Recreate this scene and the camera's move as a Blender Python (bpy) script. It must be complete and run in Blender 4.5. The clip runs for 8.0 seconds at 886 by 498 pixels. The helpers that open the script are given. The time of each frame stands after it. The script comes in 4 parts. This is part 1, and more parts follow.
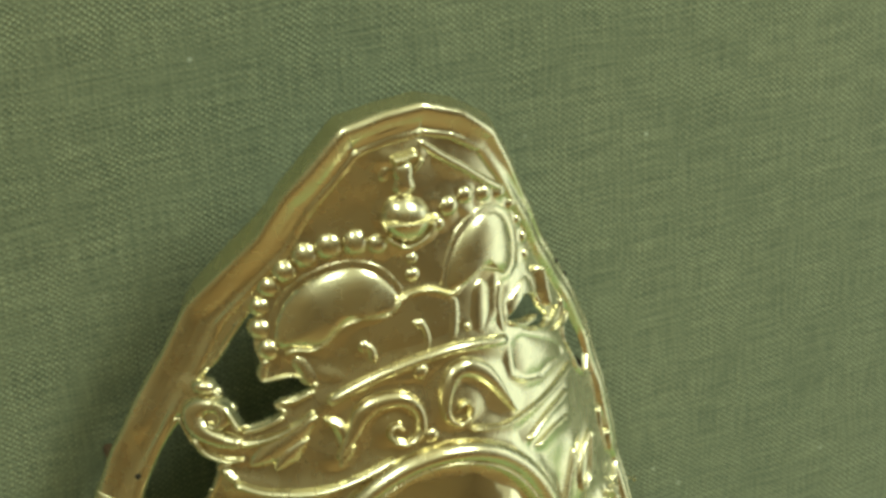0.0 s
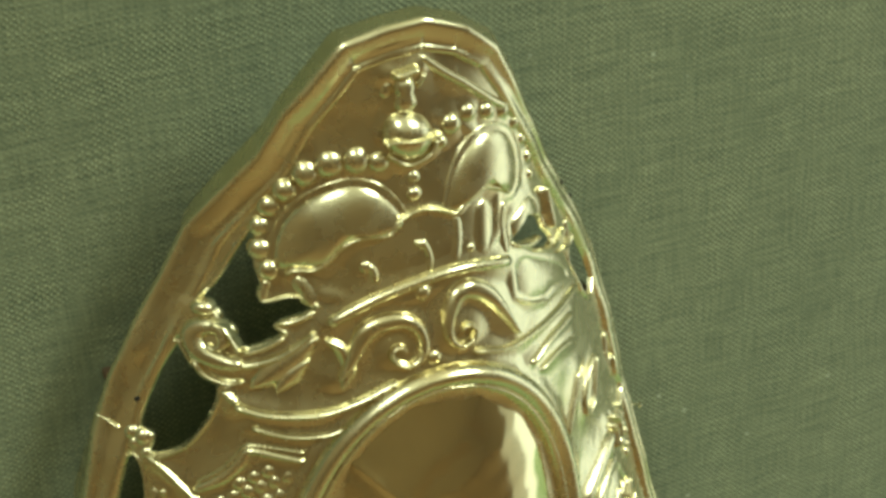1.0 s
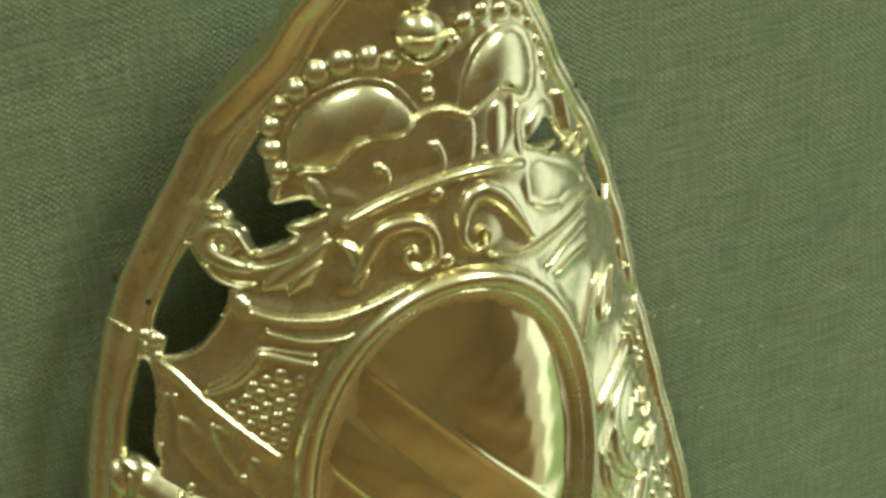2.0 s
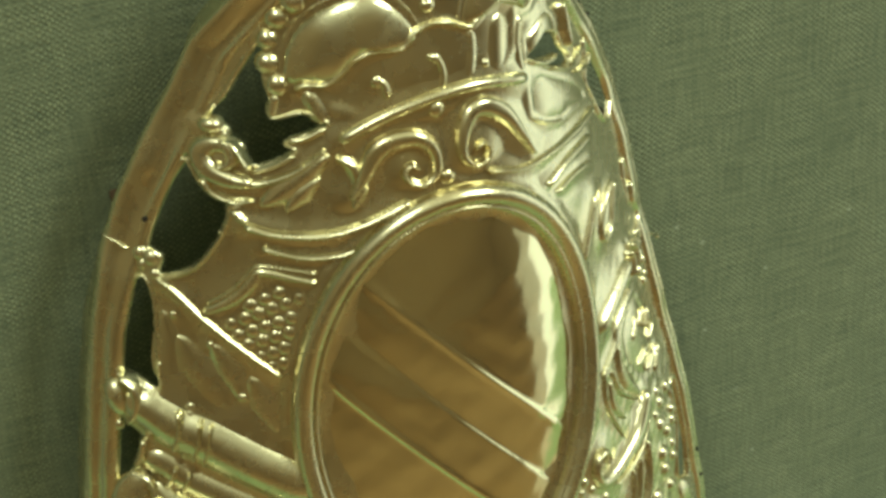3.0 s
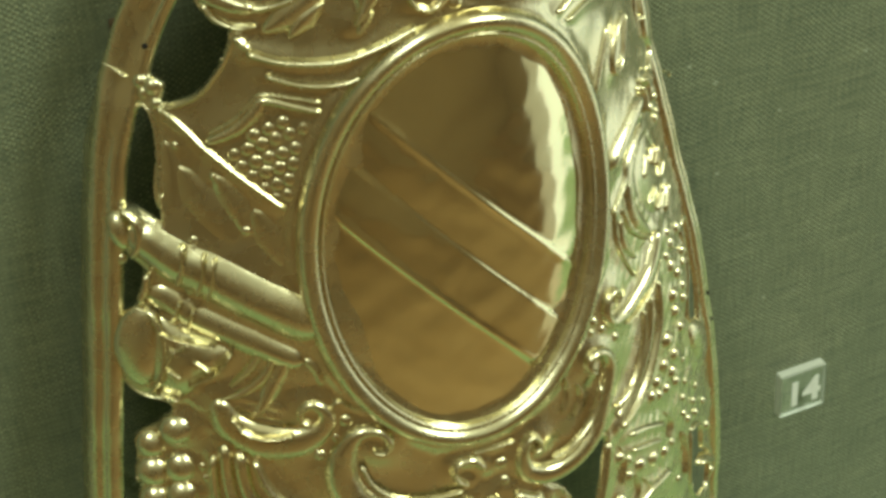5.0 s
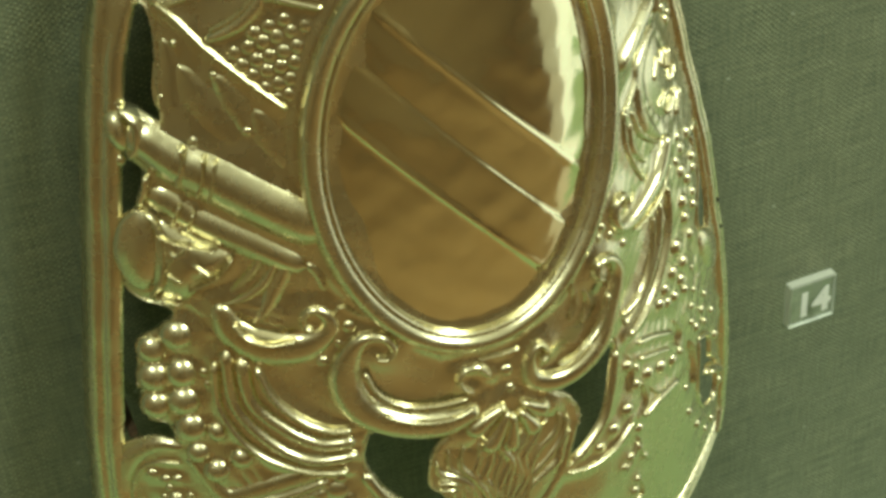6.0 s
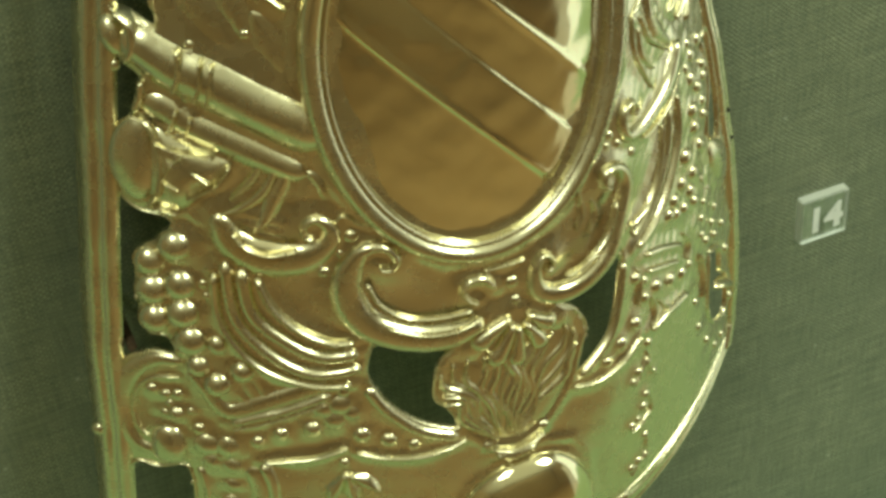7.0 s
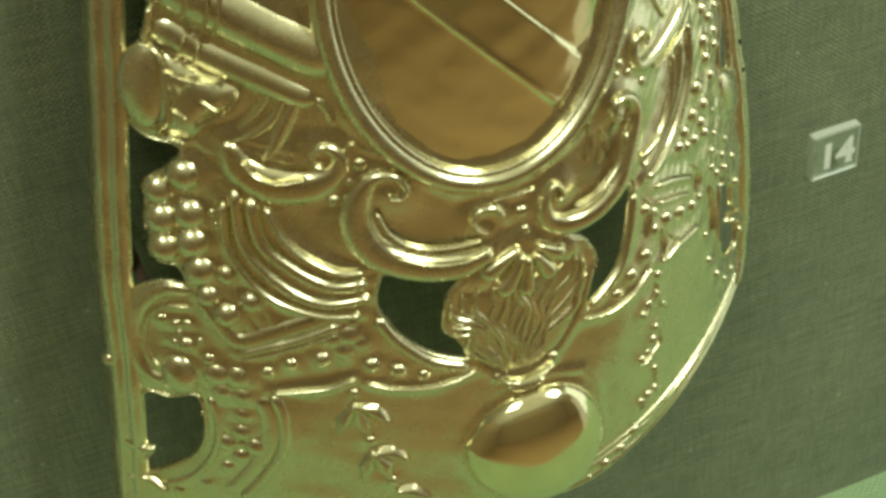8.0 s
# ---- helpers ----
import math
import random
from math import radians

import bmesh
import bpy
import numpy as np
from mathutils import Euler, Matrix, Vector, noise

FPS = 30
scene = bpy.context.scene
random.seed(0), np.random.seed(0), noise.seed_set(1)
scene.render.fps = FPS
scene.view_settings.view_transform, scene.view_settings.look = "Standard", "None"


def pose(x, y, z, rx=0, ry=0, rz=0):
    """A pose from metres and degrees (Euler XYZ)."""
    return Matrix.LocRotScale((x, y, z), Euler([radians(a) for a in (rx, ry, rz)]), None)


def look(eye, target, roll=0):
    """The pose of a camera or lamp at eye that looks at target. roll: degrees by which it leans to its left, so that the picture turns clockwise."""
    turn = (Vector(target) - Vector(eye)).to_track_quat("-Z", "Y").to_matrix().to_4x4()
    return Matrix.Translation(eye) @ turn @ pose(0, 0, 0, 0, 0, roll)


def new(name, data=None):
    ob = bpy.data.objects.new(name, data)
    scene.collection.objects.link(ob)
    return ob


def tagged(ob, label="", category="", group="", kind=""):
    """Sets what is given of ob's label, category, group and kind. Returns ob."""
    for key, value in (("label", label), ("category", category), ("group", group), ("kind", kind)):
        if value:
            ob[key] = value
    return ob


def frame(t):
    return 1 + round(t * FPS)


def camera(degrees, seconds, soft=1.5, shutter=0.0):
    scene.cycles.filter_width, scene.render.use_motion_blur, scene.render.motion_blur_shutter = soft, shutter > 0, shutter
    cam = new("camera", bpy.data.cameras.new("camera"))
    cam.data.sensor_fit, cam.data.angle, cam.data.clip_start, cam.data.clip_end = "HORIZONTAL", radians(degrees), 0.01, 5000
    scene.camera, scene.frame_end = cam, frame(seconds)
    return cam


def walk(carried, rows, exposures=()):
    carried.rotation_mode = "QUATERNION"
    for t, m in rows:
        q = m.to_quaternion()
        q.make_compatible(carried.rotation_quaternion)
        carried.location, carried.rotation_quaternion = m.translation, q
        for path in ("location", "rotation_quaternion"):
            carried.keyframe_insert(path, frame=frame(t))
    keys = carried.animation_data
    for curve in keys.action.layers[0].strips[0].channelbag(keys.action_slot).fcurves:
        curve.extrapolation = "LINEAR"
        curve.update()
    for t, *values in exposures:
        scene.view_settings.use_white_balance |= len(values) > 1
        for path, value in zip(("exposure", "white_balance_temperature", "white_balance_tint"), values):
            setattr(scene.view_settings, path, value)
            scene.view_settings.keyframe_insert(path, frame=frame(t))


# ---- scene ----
cam = camera(30.0, 8.0, soft=3.3)
ROWS = [
    (0.0, -0.1133, -0.3120, 1.4524, 65.39, 3.29, -24.49),
    (0.5, -0.1118, -0.3102, 1.4488, 64.41, 3.38, -24.38),
    (1.0, -0.1117, -0.3096, 1.4453, 63.51, 3.36, -24.25),
    (1.5, -0.1129, -0.3103, 1.4411, 62.61, 3.39, -24.05),
    (3.0, -0.1115, -0.3082, 1.4315, 59.25, 3.64, -23.78),
    (3.5, -0.1114, -0.3088, 1.4284, 58.79, 3.61, -23.94),
    (4.0, -0.1116, -0.3089, 1.4252, 57.83, 3.57, -23.81),
    (4.5, -0.1120, -0.3088, 1.4212, 56.67, 3.75, -23.65),
    (6.0, -0.1107, -0.3054, 1.4113, 52.67, 3.84, -23.21),
    (6.5, -0.1095, -0.3030, 1.4048, 51.52, 3.99, -23.16),
    (7.0, -0.1092, -0.3032, 1.4015, 50.52, 4.17, -23.06),
    (7.5, -0.1093, -0.3046, 1.3993, 49.53, 4.36, -22.86),
    (8.0, -0.1103, -0.3065, 1.3964, 49.09, 4.40, -22.69),
]
walk(cam, [(t, pose(*v)) for t, *v in ROWS], exposures=[(0.0, 0.20, 6150, -10), (1.5, 0.07, 6150, -10), (8.0, -0.06, 6200, -10.5)])

# ---- light: a gallery with a tall window to the right, unseen spots and added fills ----
world = bpy.data.worlds.new("world")
world.use_nodes = True
world.node_tree.nodes["Background"].inputs[0].default_value = (0.30, 0.27, 0.22, 1)
world.node_tree.nodes["Background"].inputs[1].default_value = 0.25
scene.world = world


def area(name, eye, target, w, h, watts, colour):
    data = bpy.data.lights.new(name, "AREA")
    data.shape, data.size, data.size_y, data.energy, data.color = "RECTANGLE", w, h, watts, colour
    ob = new(name, data)
    ob.matrix_world = look(eye, target)
    return ob


area("window_light", (0.92, -0.25, 0.95), (0.0, -0.25, 0.951), 0.46, 1.4, 2.45, (0.97, 1.0, 0.97))
# added dim panel beside the window, mirrored as the paler zone of the shield
area("window_side_fill", (0.92, -0.61, 0.78), (0.0, -0.61, 0.781), 0.24, 1.05, 0.30, (1.0, 0.97, 0.84))
area("unseen_spot", (1.15, -1.05, 2.6), (0.0, -0.05, 1.25), 0.6, 0.6, 26.0, (1.0, 1.0, 0.88))
# added fill from the upper left that lifts the linen and softens the plate's shadow
area("unseen_spot", (-0.75, -0.85, 2.75), (-0.05, -0.03, 1.3), 0.5, 0.5, 10.0, (1.0, 0.99, 0.88))
# added panel floating in mid-room, aimed up: soft fill off the ceiling
area("ceiling_bounce_fill", (-0.2, -2.2, 1.9), (-0.2, -2.1, 3.0), 4.2, 2.4, 30, (0.97, 1.0, 0.92))
# added lamp hidden behind the board, brightens the floor that the gilt mirrors
area("floor_fill", (0.0, 0.36, 2.85), (0.0, -2.0, 0.0), 1.6, 0.3, 13, (1.0, 0.98, 0.88))

# ---- materials ----


def material(name):
    m = bpy.data.materials.new(name)
    m.use_nodes = True
    nt = m.node_tree
    return m, nt, nt.nodes["Principled BSDF"]


def node(nt, kind, **props):
    n = nt.nodes.new(kind)
    for k, v in props.items():
        if k in n.inputs:
            n.inputs[k].default_value = v
    return n


def noise_node(nt, scale, detail=4.0, rough=0.55):
    co = nt.nodes.new("ShaderNodeNewGeometry")
    n = node(nt, "ShaderNodeTexNoise", Scale=scale, Detail=detail, Roughness=rough)
    nt.links.new(co.outputs["Position"], n.inputs["Vector"])
    return n


def ramp(nt, src, stops):
    r = nt.nodes.new("ShaderNodeValToRGB")
    r.color_ramp.elements[0].position, r.color_ramp.elements[0].color = stops[0][0], (*stops[0][1], 1)
    r.color_ramp.elements[1].position, r.color_ramp.elements[1].color = stops[-1][0], (*stops[-1][1], 1)
    for p, c in stops[1:-1]:
        r.color_ramp.elements.new(p).color = (*c, 1)
    nt.links.new(src, r.inputs["Fac"])
    return r


def bump(nt, b, src, strength, distance, after=None):
    n = node(nt, "ShaderNodeBump", Strength=strength, Distance=distance)
    nt.links.new(src, n.inputs["Height"])
    if after:
        nt.links.new(after.outputs["Normal"], n.inputs["Normal"])
    nt.links.new(n.outputs["Normal"], b.inputs["Normal"])
    return n


def gilt(name, tint, rough):
    m, nt, b = material(name)
    b.inputs["Metallic"].default_value = 0.97
    b.inputs["Coat Weight"].default_value = 0.4
    b.inputs["Coat Roughness"].default_value = 0.22
    tarnish = noise_node(nt, 38.0, 5.0)
    c = ramp(nt, tarnish.outputs["Fac"], [(0.3, tuple(v * 0.91 for v in tint)), (0.52, tint), (0.75, (tint[0], tint[1] * 0.95, tint[2] * 0.85))])
    nt.links.new(c.outputs["Color"], b.inputs["Base Color"])
    wear = noise_node(nt, 210.0, 4.0)
    r = ramp(nt, wear.outputs["Fac"], [(0.35, (rough * 0.85,) * 3), (0.7, (rough * 1.3,) * 3)])
    nt.links.new(r.outputs["Color"], b.inputs["Roughness"])
    waves = noise_node(nt, 90.0, 1.5)
    first = bump(nt, b, waves.outputs["Fac"], 0.14, 0.0012)
    fine = noise_node(nt, 900.0, 3.0)
    bump(nt, b, fine.outputs["Fac"], 0.08, 0.0002, first)
    return m


gold = gilt("gilt_brass", (0.74, 0.685, 0.44), 0.25)
gold_polished = gilt("gilt_brass_polished", (0.84, 0.77, 0.46), 0.11)


def woven(name, dark, light, pitch):
    """Plain weave: threads over and under, with slubs and pale lint."""
    m, nt, b = material(name)
    b.inputs["Roughness"].default_value = 0.92
    b.inputs["Sheen Weight"].default_value = 0.15
    co = nt.nodes.new("ShaderNodeTexCoord")

    def math_node(op, a, c):
        n = nt.nodes.new("ShaderNodeMath")
        n.operation = op
        for k, v in enumerate((a, c)):
            if v is None:
                continue
            if isinstance(v, (int, float)):
                n.inputs[k].default_value = v
            else:
                nt.links.new(v, n.inputs[k])
        return n.outputs[0]

    sway = noise_node(nt, 45.0, 3.0)
    sep = nt.nodes.new("ShaderNodeSeparateXYZ")
    nt.links.new(co.outputs["Object"], sep.inputs[0])
    up = math_node("ADD", sep.outputs["Y"], sep.outputs["Z"])
    drift = math_node("MULTIPLY", math_node("SUBTRACT", sway.outputs["Fac"], 0.5), pitch * 4.0)
    warp = math_node("DIVIDE", math_node("ADD", sep.outputs["X"], drift), pitch)
    weft = math_node("DIVIDE", math_node("ADD", up, drift), pitch * 0.86)

    def wave(v):
        return math_node("SINE", math_node("MULTIPLY", v, math.pi), None)

    def thread(a, c, lengthwise):
        """Uneven thickness and tone that runs along single threads."""
        join = nt.nodes.new("ShaderNodeCombineXYZ")
        nt.links.new(math_node("ADD", a, 0.0), join.inputs["X"])
        nt.links.new(math_node("MULTIPLY", c, lengthwise), join.inputs["Y"])
        n = node(nt, "ShaderNodeTexNoise", Scale=1.0, Detail=2.0, Roughness=0.6)
        nt.links.new(join.outputs[0], n.inputs["Vector"])
        return n.outputs["Fac"]

    patch = noise_node(nt, 70.0, 3.0)
    over = math_node("MULTIPLY", math_node("MULTIPLY", wave(warp), wave(weft)), math_node("SUBTRACT", math_node("MULTIPLY", patch.outputs["Fac"], 3.2), 0.75))
    slub = noise_node(nt, 760.0, 3.0, 0.8)
    yarn = math_node("ADD", thread(weft, warp, 0.05), math_node("MULTIPLY", thread(warp, weft, 0.05), 0.7))
    height = math_node("ADD", math_node("MULTIPLY", over, 0.5), math_node("ADD", math_node("MULTIPLY", slub.outputs["Fac"], 0.8), math_node("MULTIPLY", yarn, 0.7)))
    bump(nt, b, height, 0.5, 0.0004)
    cell = noise_node(nt, 1.05 / pitch, 1.0, 0.5)
    odd = math_node("POWER", math_node("MULTIPLY", cell.outputs["Fac"], 1.65), 3.0)
    knot = math_node("MULTIPLY", math_node("POWER", math_node("MAXIMUM", over, 0.0), 2.0), math_node("MULTIPLY", slub.outputs["Fac"], odd))
    tone = math_node("ADD", math_node("MULTIPLY", knot, 1.1), math_node("ADD", math_node("MULTIPLY", yarn, 0.50), math_node("MULTIPLY", slub.outputs["Fac"], 0.26)))
    c = ramp(nt, tone, [(0.36, dark), (0.98, light)])
    blot = noise_node(nt, 14.0, 4.0)
    bl = ramp(nt, blot.outputs["Fac"], [(0.3, (0.88, 0.9, 0.86)), (0.7, (1.06, 1.04, 1.0))])
    mixer = nt.nodes.new("ShaderNodeMix")
    mixer.data_type, mixer.blend_type = "RGBA", "MULTIPLY"
    mixer.inputs["Factor"].default_value = 1
    nt.links.new(c.outputs["Color"], mixer.inputs["A"])
    nt.links.new(bl.outputs["Color"], mixer.inputs["B"])
    vor = nt.nodes.new("ShaderNodeTexVoronoi")
    vor.inputs["Scale"].default_value = 95.0
    nt.links.new(co.outputs["Object"], vor.inputs["Vector"])
    lint = ramp(nt, vor.outputs["Distance"], [(0.03, (1, 1, 1)), (0.075, (0, 0, 0))])
    m2 = nt.nodes.new("ShaderNodeMix")
    m2.data_type = "RGBA"
    some = math_node("GREATER_THAN", math_node("MULTIPLY", vor.outputs["Color"], 1.0), 0.7)
    nt.links.new(math_node("MULTIPLY", math_node("MULTIPLY", lint.outputs["Color"], 0.6), some), m2.inputs["Factor"])
    nt.links.new(mixer.outputs["Result"], m2.inputs["A"])
    m2.inputs["B"].default_value = (0.42, 0.46, 0.34, 1)
    nt.links.new(m2.outputs["Result"], b.inputs["Base Color"])
    return m


cloth = woven("green_linen", (0.080, 0.098, 0.058), (0.330, 0.360, 0.215), 0.00082)
cloth_pale = woven("sage_linen", (0.29, 0.40, 0.21), (0.43, 0.55, 0.31), 0.0013)


def plain(name, dark, light, scale, rough):
    m, nt, b = material(name)
    n = noise_node(nt, scale, 6.0)
    c = ramp(nt, n.outputs["Fac"], [(0.3, dark), (0.7, light)])
    nt.links.new(c.outputs["Color"], b.inputs["Base Color"])
    b.inputs["Roughness"].default_value = rough
    bump(nt, b, n.outputs["Fac"], 0.2, 0.002)
    return m


plaster = plain("ochre_plaster", (0.46, 0.36, 0.22), (0.54, 0.43, 0.27), 6.0, 0.9)
floor_wood = plain("brown_floor", (0.44, 0.29, 0.14), (0.51, 0.345, 0.18), 9.0, 0.5)
ceiling_paint = plain("ceiling_paint", (0.66, 0.62, 0.50), (0.72, 0.68, 0.56), 4.0, 0.9)
dark_wood = plain("plinth_wood", (0.07, 0.045, 0.025), (0.12, 0.075, 0.04), 20.0, 0.6)
white_ink = plain("white_ink", (0.78, 0.78, 0.72), (0.84, 0.84, 0.78), 300.0, 0.6)

acrylic, nt_, b_ = material("clear_acrylic")
b_.inputs["Base Color"].default_value = (0.95, 0.96, 0.93, 1)
b_.inputs["Transmission Weight"].default_value = 1.0
b_.inputs["IOR"].default_value = 1.49
scratch_ = noise_node(nt_, 500.0, 3.0)
rr_ = ramp(nt_, scratch_.outputs["Fac"], [(0.3, (0.03,) * 3), (0.7, (0.09,) * 3)])
nt_.links.new(rr_.outputs["Color"], b_.inputs["Roughness"])

# light gathered in the block's clear sides, put in as an opaque pale colour
lit_edge, nf_, bf_ = material("acrylic_lit_edge")
bf_.inputs["Base Color"].default_value = (0.62, 0.63, 0.54, 1)
bf_.inputs["Roughness"].default_value = 0.45
fn_ = noise_node(nf_, 700.0, 3.0)
bump(nf_, bf_, fn_.outputs["Fac"], 0.3, 0.0002)

# ---- plate shape: millimetres, x from the axis, z from the base line ----
BASE = 1.10
MID_Z, MID_Y = [-40, -20, 20, 70, 120, 175, 215, 246], [-60, -60, -58, -52, -47, -41, -35, -34]
EDGE_Y = [-21, -21, -20, -18, -14, -12, -15, -31]
CURVE_Z = [-40, -15, 0, 40, 80, 100, 120, 140, 160, 170, 183, 193, 206, 222, 236, 250]
CURVE_L = [108, 106, 103, 98, 90.5, 87, 83, 79, 73, 68, 62.5, 56, 49, 41, 37, 35]
CURVE_R = [70, 72, 73.5, 73.5, 68.5, 64.5, 59.5, 54.5, 51.5, 49.5, 46, 43, 40, 38, 36, 35]
RIM_LEFT = [(-102, -16), (-100.4, -2.8), (-97.4, 15.7), (-94.3, 36.5), (-91.4, 58.4), (-87.4, 80), (-83.2, 100.3), (-79.7, 118.5), (-76.2, 135.5), (-72.6, 150.6), (-68.4, 164.9), (-62.9, 177.3), (-56.8, 187.6), (-50.0, 198.0), (-44.6, 207.3), (-31.0, 222.0), (-26.0, 231.0), (-14.7, 243.6), (-6, 245.2)]
RIM_RIGHT = [(2.0, 245.8), (10.0, 242.6), (17.0, 236.8), (21.4, 228.2), (26.0, 218.4), (32.4, 205.3), (40.4, 192.0), (47.4, 177.6), (51.6, 163), (54.6, 147), (57.4, 132), (59.6, 118), (63, 101), (66, 82), (68.3, 60), (69.6, 40), (70, 15), (69.2, 5), (66.0, -1.0)]
BOTTOM, TOP = -18.0, 245.0


def smooth_interp(z, zs, vs):
    """Linear in between, softened over a few millimetres."""
    return sum(np.interp(np.asarray(z) + d, zs, vs) for d in (-8, -4, 0, 4, 8)) / 5


def skin(x, z):
    """Depth of the bare curved sheet, in mm (negative: towards the viewer)."""
    x, z = np.asarray(x, float), np.asarray(z, float)
    w = np.where(x < 0, np.interp(z, CURVE_Z, CURVE_L), np.interp(z, CURVE_Z, CURVE_R))
    yc, ye = smooth_interp(z, MID_Z, MID_Y), smooth_interp(z, MID_Z, EDGE_Y)
    return ye + (yc - ye) * (1 - np.minimum(1.5, (x / w) ** 2))


def lifted(x, z, h):
    """World places of points h mm proud of the sheet."""
    x, z, h = np.asarray(x, float), np.asarray(z, float), np.asarray(h, float)
    y = skin(x, z)
    gx, gz = (skin(x + 0.5, z) - skin(x - 0.5, z)), (skin(x, z + 0.5) - skin(x, z - 0.5))
    n = np.stack([gx, -np.ones_like(gx), gz], -1)
    n /= np.linalg.norm(n, axis=-1, keepdims=True)
    p = np.stack([x, y, z], -1) + n * h[..., None]
    return p / 1000 + np.array([0, 0, BASE])


def mesh_object(name, verts, faces, mat, parent=None, label="", smooth=True):
    me = bpy.data.meshes.new(name)
    me.from_pydata([tuple(v) for v in verts], [], faces)
    me.materials.append(mat)
    if smooth:
        me.shade_smooth()
    ob = new(name, me)
    ob.parent = parent
    if label:
        tagged(ob, label)
    return ob


def spline(points, n=7, closed=False):
    p = np.array(points, float)
    k = len(p)
    out = []
    for i in range(k if closed else k - 1):
        if closed:
            a, b, c, d = p[i - 1], p[i], p[(i + 1) % k], p[(i + 2) % k]
        else:
            a, b, c, d = p[max(i - 1, 0)], p[i], p[i + 1], p[min(i + 2, k - 1)]
        for j in range(n):
            t = j / n
            out.append(0.5 * (2 * b + (c - a) * t + (2 * a - 5 * b + 4 * c - d) * t * t + (3 * b - a - 3 * c + d) * t ** 3))
    if not closed:
        out.append(p[-1])
    return np.array(out)


SKIRTS = []


def stroke(name, points, width, height, parent, base=-0.5, label="", mat=None, skirt=True, flat=True, soft=False):
    """A raised, round-backed line of chased metal along a curve on the sheet."""
    c = spline(points, 7)
    n = len(c)
    w = np.interp(np.linspace(0, 1, n), np.linspace(0, 1, np.size(width)), np.atleast_1d(width)) if np.size(width) > 1 else np.full(n, float(width))
    length = np.concatenate([[0], np.cumsum(np.linalg.norm(np.diff(c, axis=0), axis=1))])
    r = w / 2
    ends = np.minimum(length, length[-1] - length)
    e = np.clip(ends / np.maximum(r, 0.3), 0, 1)
    taper = np.sqrt(np.clip(1 - (1 - e) ** 2, 0.03, 1))
    tan = np.gradient(c, axis=0)
    tan /= np.linalg.norm(tan, axis=1, keepdims=True) + 1e-9
    side = np.stack([-tan[:, 1], tan[:, 0]], 1)
    s = np.linspace(-1, 1, 15)
    s = np.sin(s * math.pi / 2)
    xz = c[:, None, :] + side[:, None, :] * (s[None, :, None] * (r * taper)[:, None, None])
    if soft:
        base, skirt = -0.12, False
    top = height * (0.72 if base < 0 else 0.85)
    round_back = (1 - s[None, :] ** 2) ** (1.25 if soft else 0.85)
    flat_back = (1 - np.abs(s[None, :]) ** 3) ** 0.95 - 0.06 * np.clip(1 - (s[None, :] / 0.7) ** 2, 0, 1)
    mix = (np.clip((w - 2.6) / 2.2, 0, 1) if flat and not soft else np.zeros(n))[:, None]
    rise = base + (top - base) * (round_back * (1 - mix) + flat_back * mix) * taper[:, None] ** 0.8
    v = lifted(xz[..., 0], xz[..., 1], rise).reshape(-1, 3)
    m = len(s)
    faces = [(i * m + j, i * m + j + 1, (i + 1) * m + j + 1, (i + 1) * m + j) for i in range(n - 1) for j in range(m - 1)]
    if skirt and base < 0:
        SKIRTS.append((c, w * 0.8 + 0.9, 0.24 * height))
    return mesh_object(name, v, faces, mat or gold, parent, label)


def dome(name, outline, height, parent, label="", mat=None, power=0.5):
    """A bulge beaten up inside a closed outline."""
    c = spline(outline, 5, closed=True)
    mid = c.mean(0)
    n, rings = len(c), 9
    verts, faces = [], []
    for k in range(rings):
        q = math.cos(k / rings * math.pi / 2)
        p = mid + (c - mid) * q
        verts.append(lifted(p[:, 0], p[:, 1], np.full(n, -0.5 + (height + 0.5) * (1 - q * q) ** power)))
    verts.append(lifted([mid[0]], [mid[1]], [height]))
    verts = np.concatenate(verts)
    for k in range(rings - 1):
        for i in range(n):
            faces.append((k * n + i, k * n + (i + 1) % n, (k + 1) * n + (i + 1) % n, (k + 1) * n + i))
    last = len(verts) - 1
    faces += [((rings - 1) * n + i, (rings - 1) * n + (i + 1) % n, last) for i in range(n)]
    SKIRTS.append((np.vstack([c, c[:1]]), 1.6, 0.5))
    return mesh_object(name, verts, faces, mat or gold, parent, label)


def ball_mesh():
    verts, faces = [], []
    rings, seg = 6, 14
    for k in range(rings):
        a = k / rings * math.pi / 2
        for i in range(seg):
            t = 2 * math.pi * i / seg
            verts.append((math.cos(a) * math.cos(t), math.cos(a) * math.sin(t), -0.15 + 1.0 * math.sin(a)))
    verts.append((0, 0, 0.85))
    for k in range(rings - 1):
        for i in range(seg):
            faces.append((k * seg + i, k * seg + (i + 1) % seg, (k + 1) * seg + (i + 1) % seg, (k + 1) * seg + i))
    faces += [((rings - 1) * seg + i, (rings - 1) * seg + (i + 1) % seg, rings * seg) for i in range(seg)]
    me = bpy.data.meshes.new("bead")
    me.from_pydata(verts, [], faces)
    me.materials.append(gold)
    me.shade_smooth()
    return me


BALL = ball_mesh()
dice = random.Random(5)


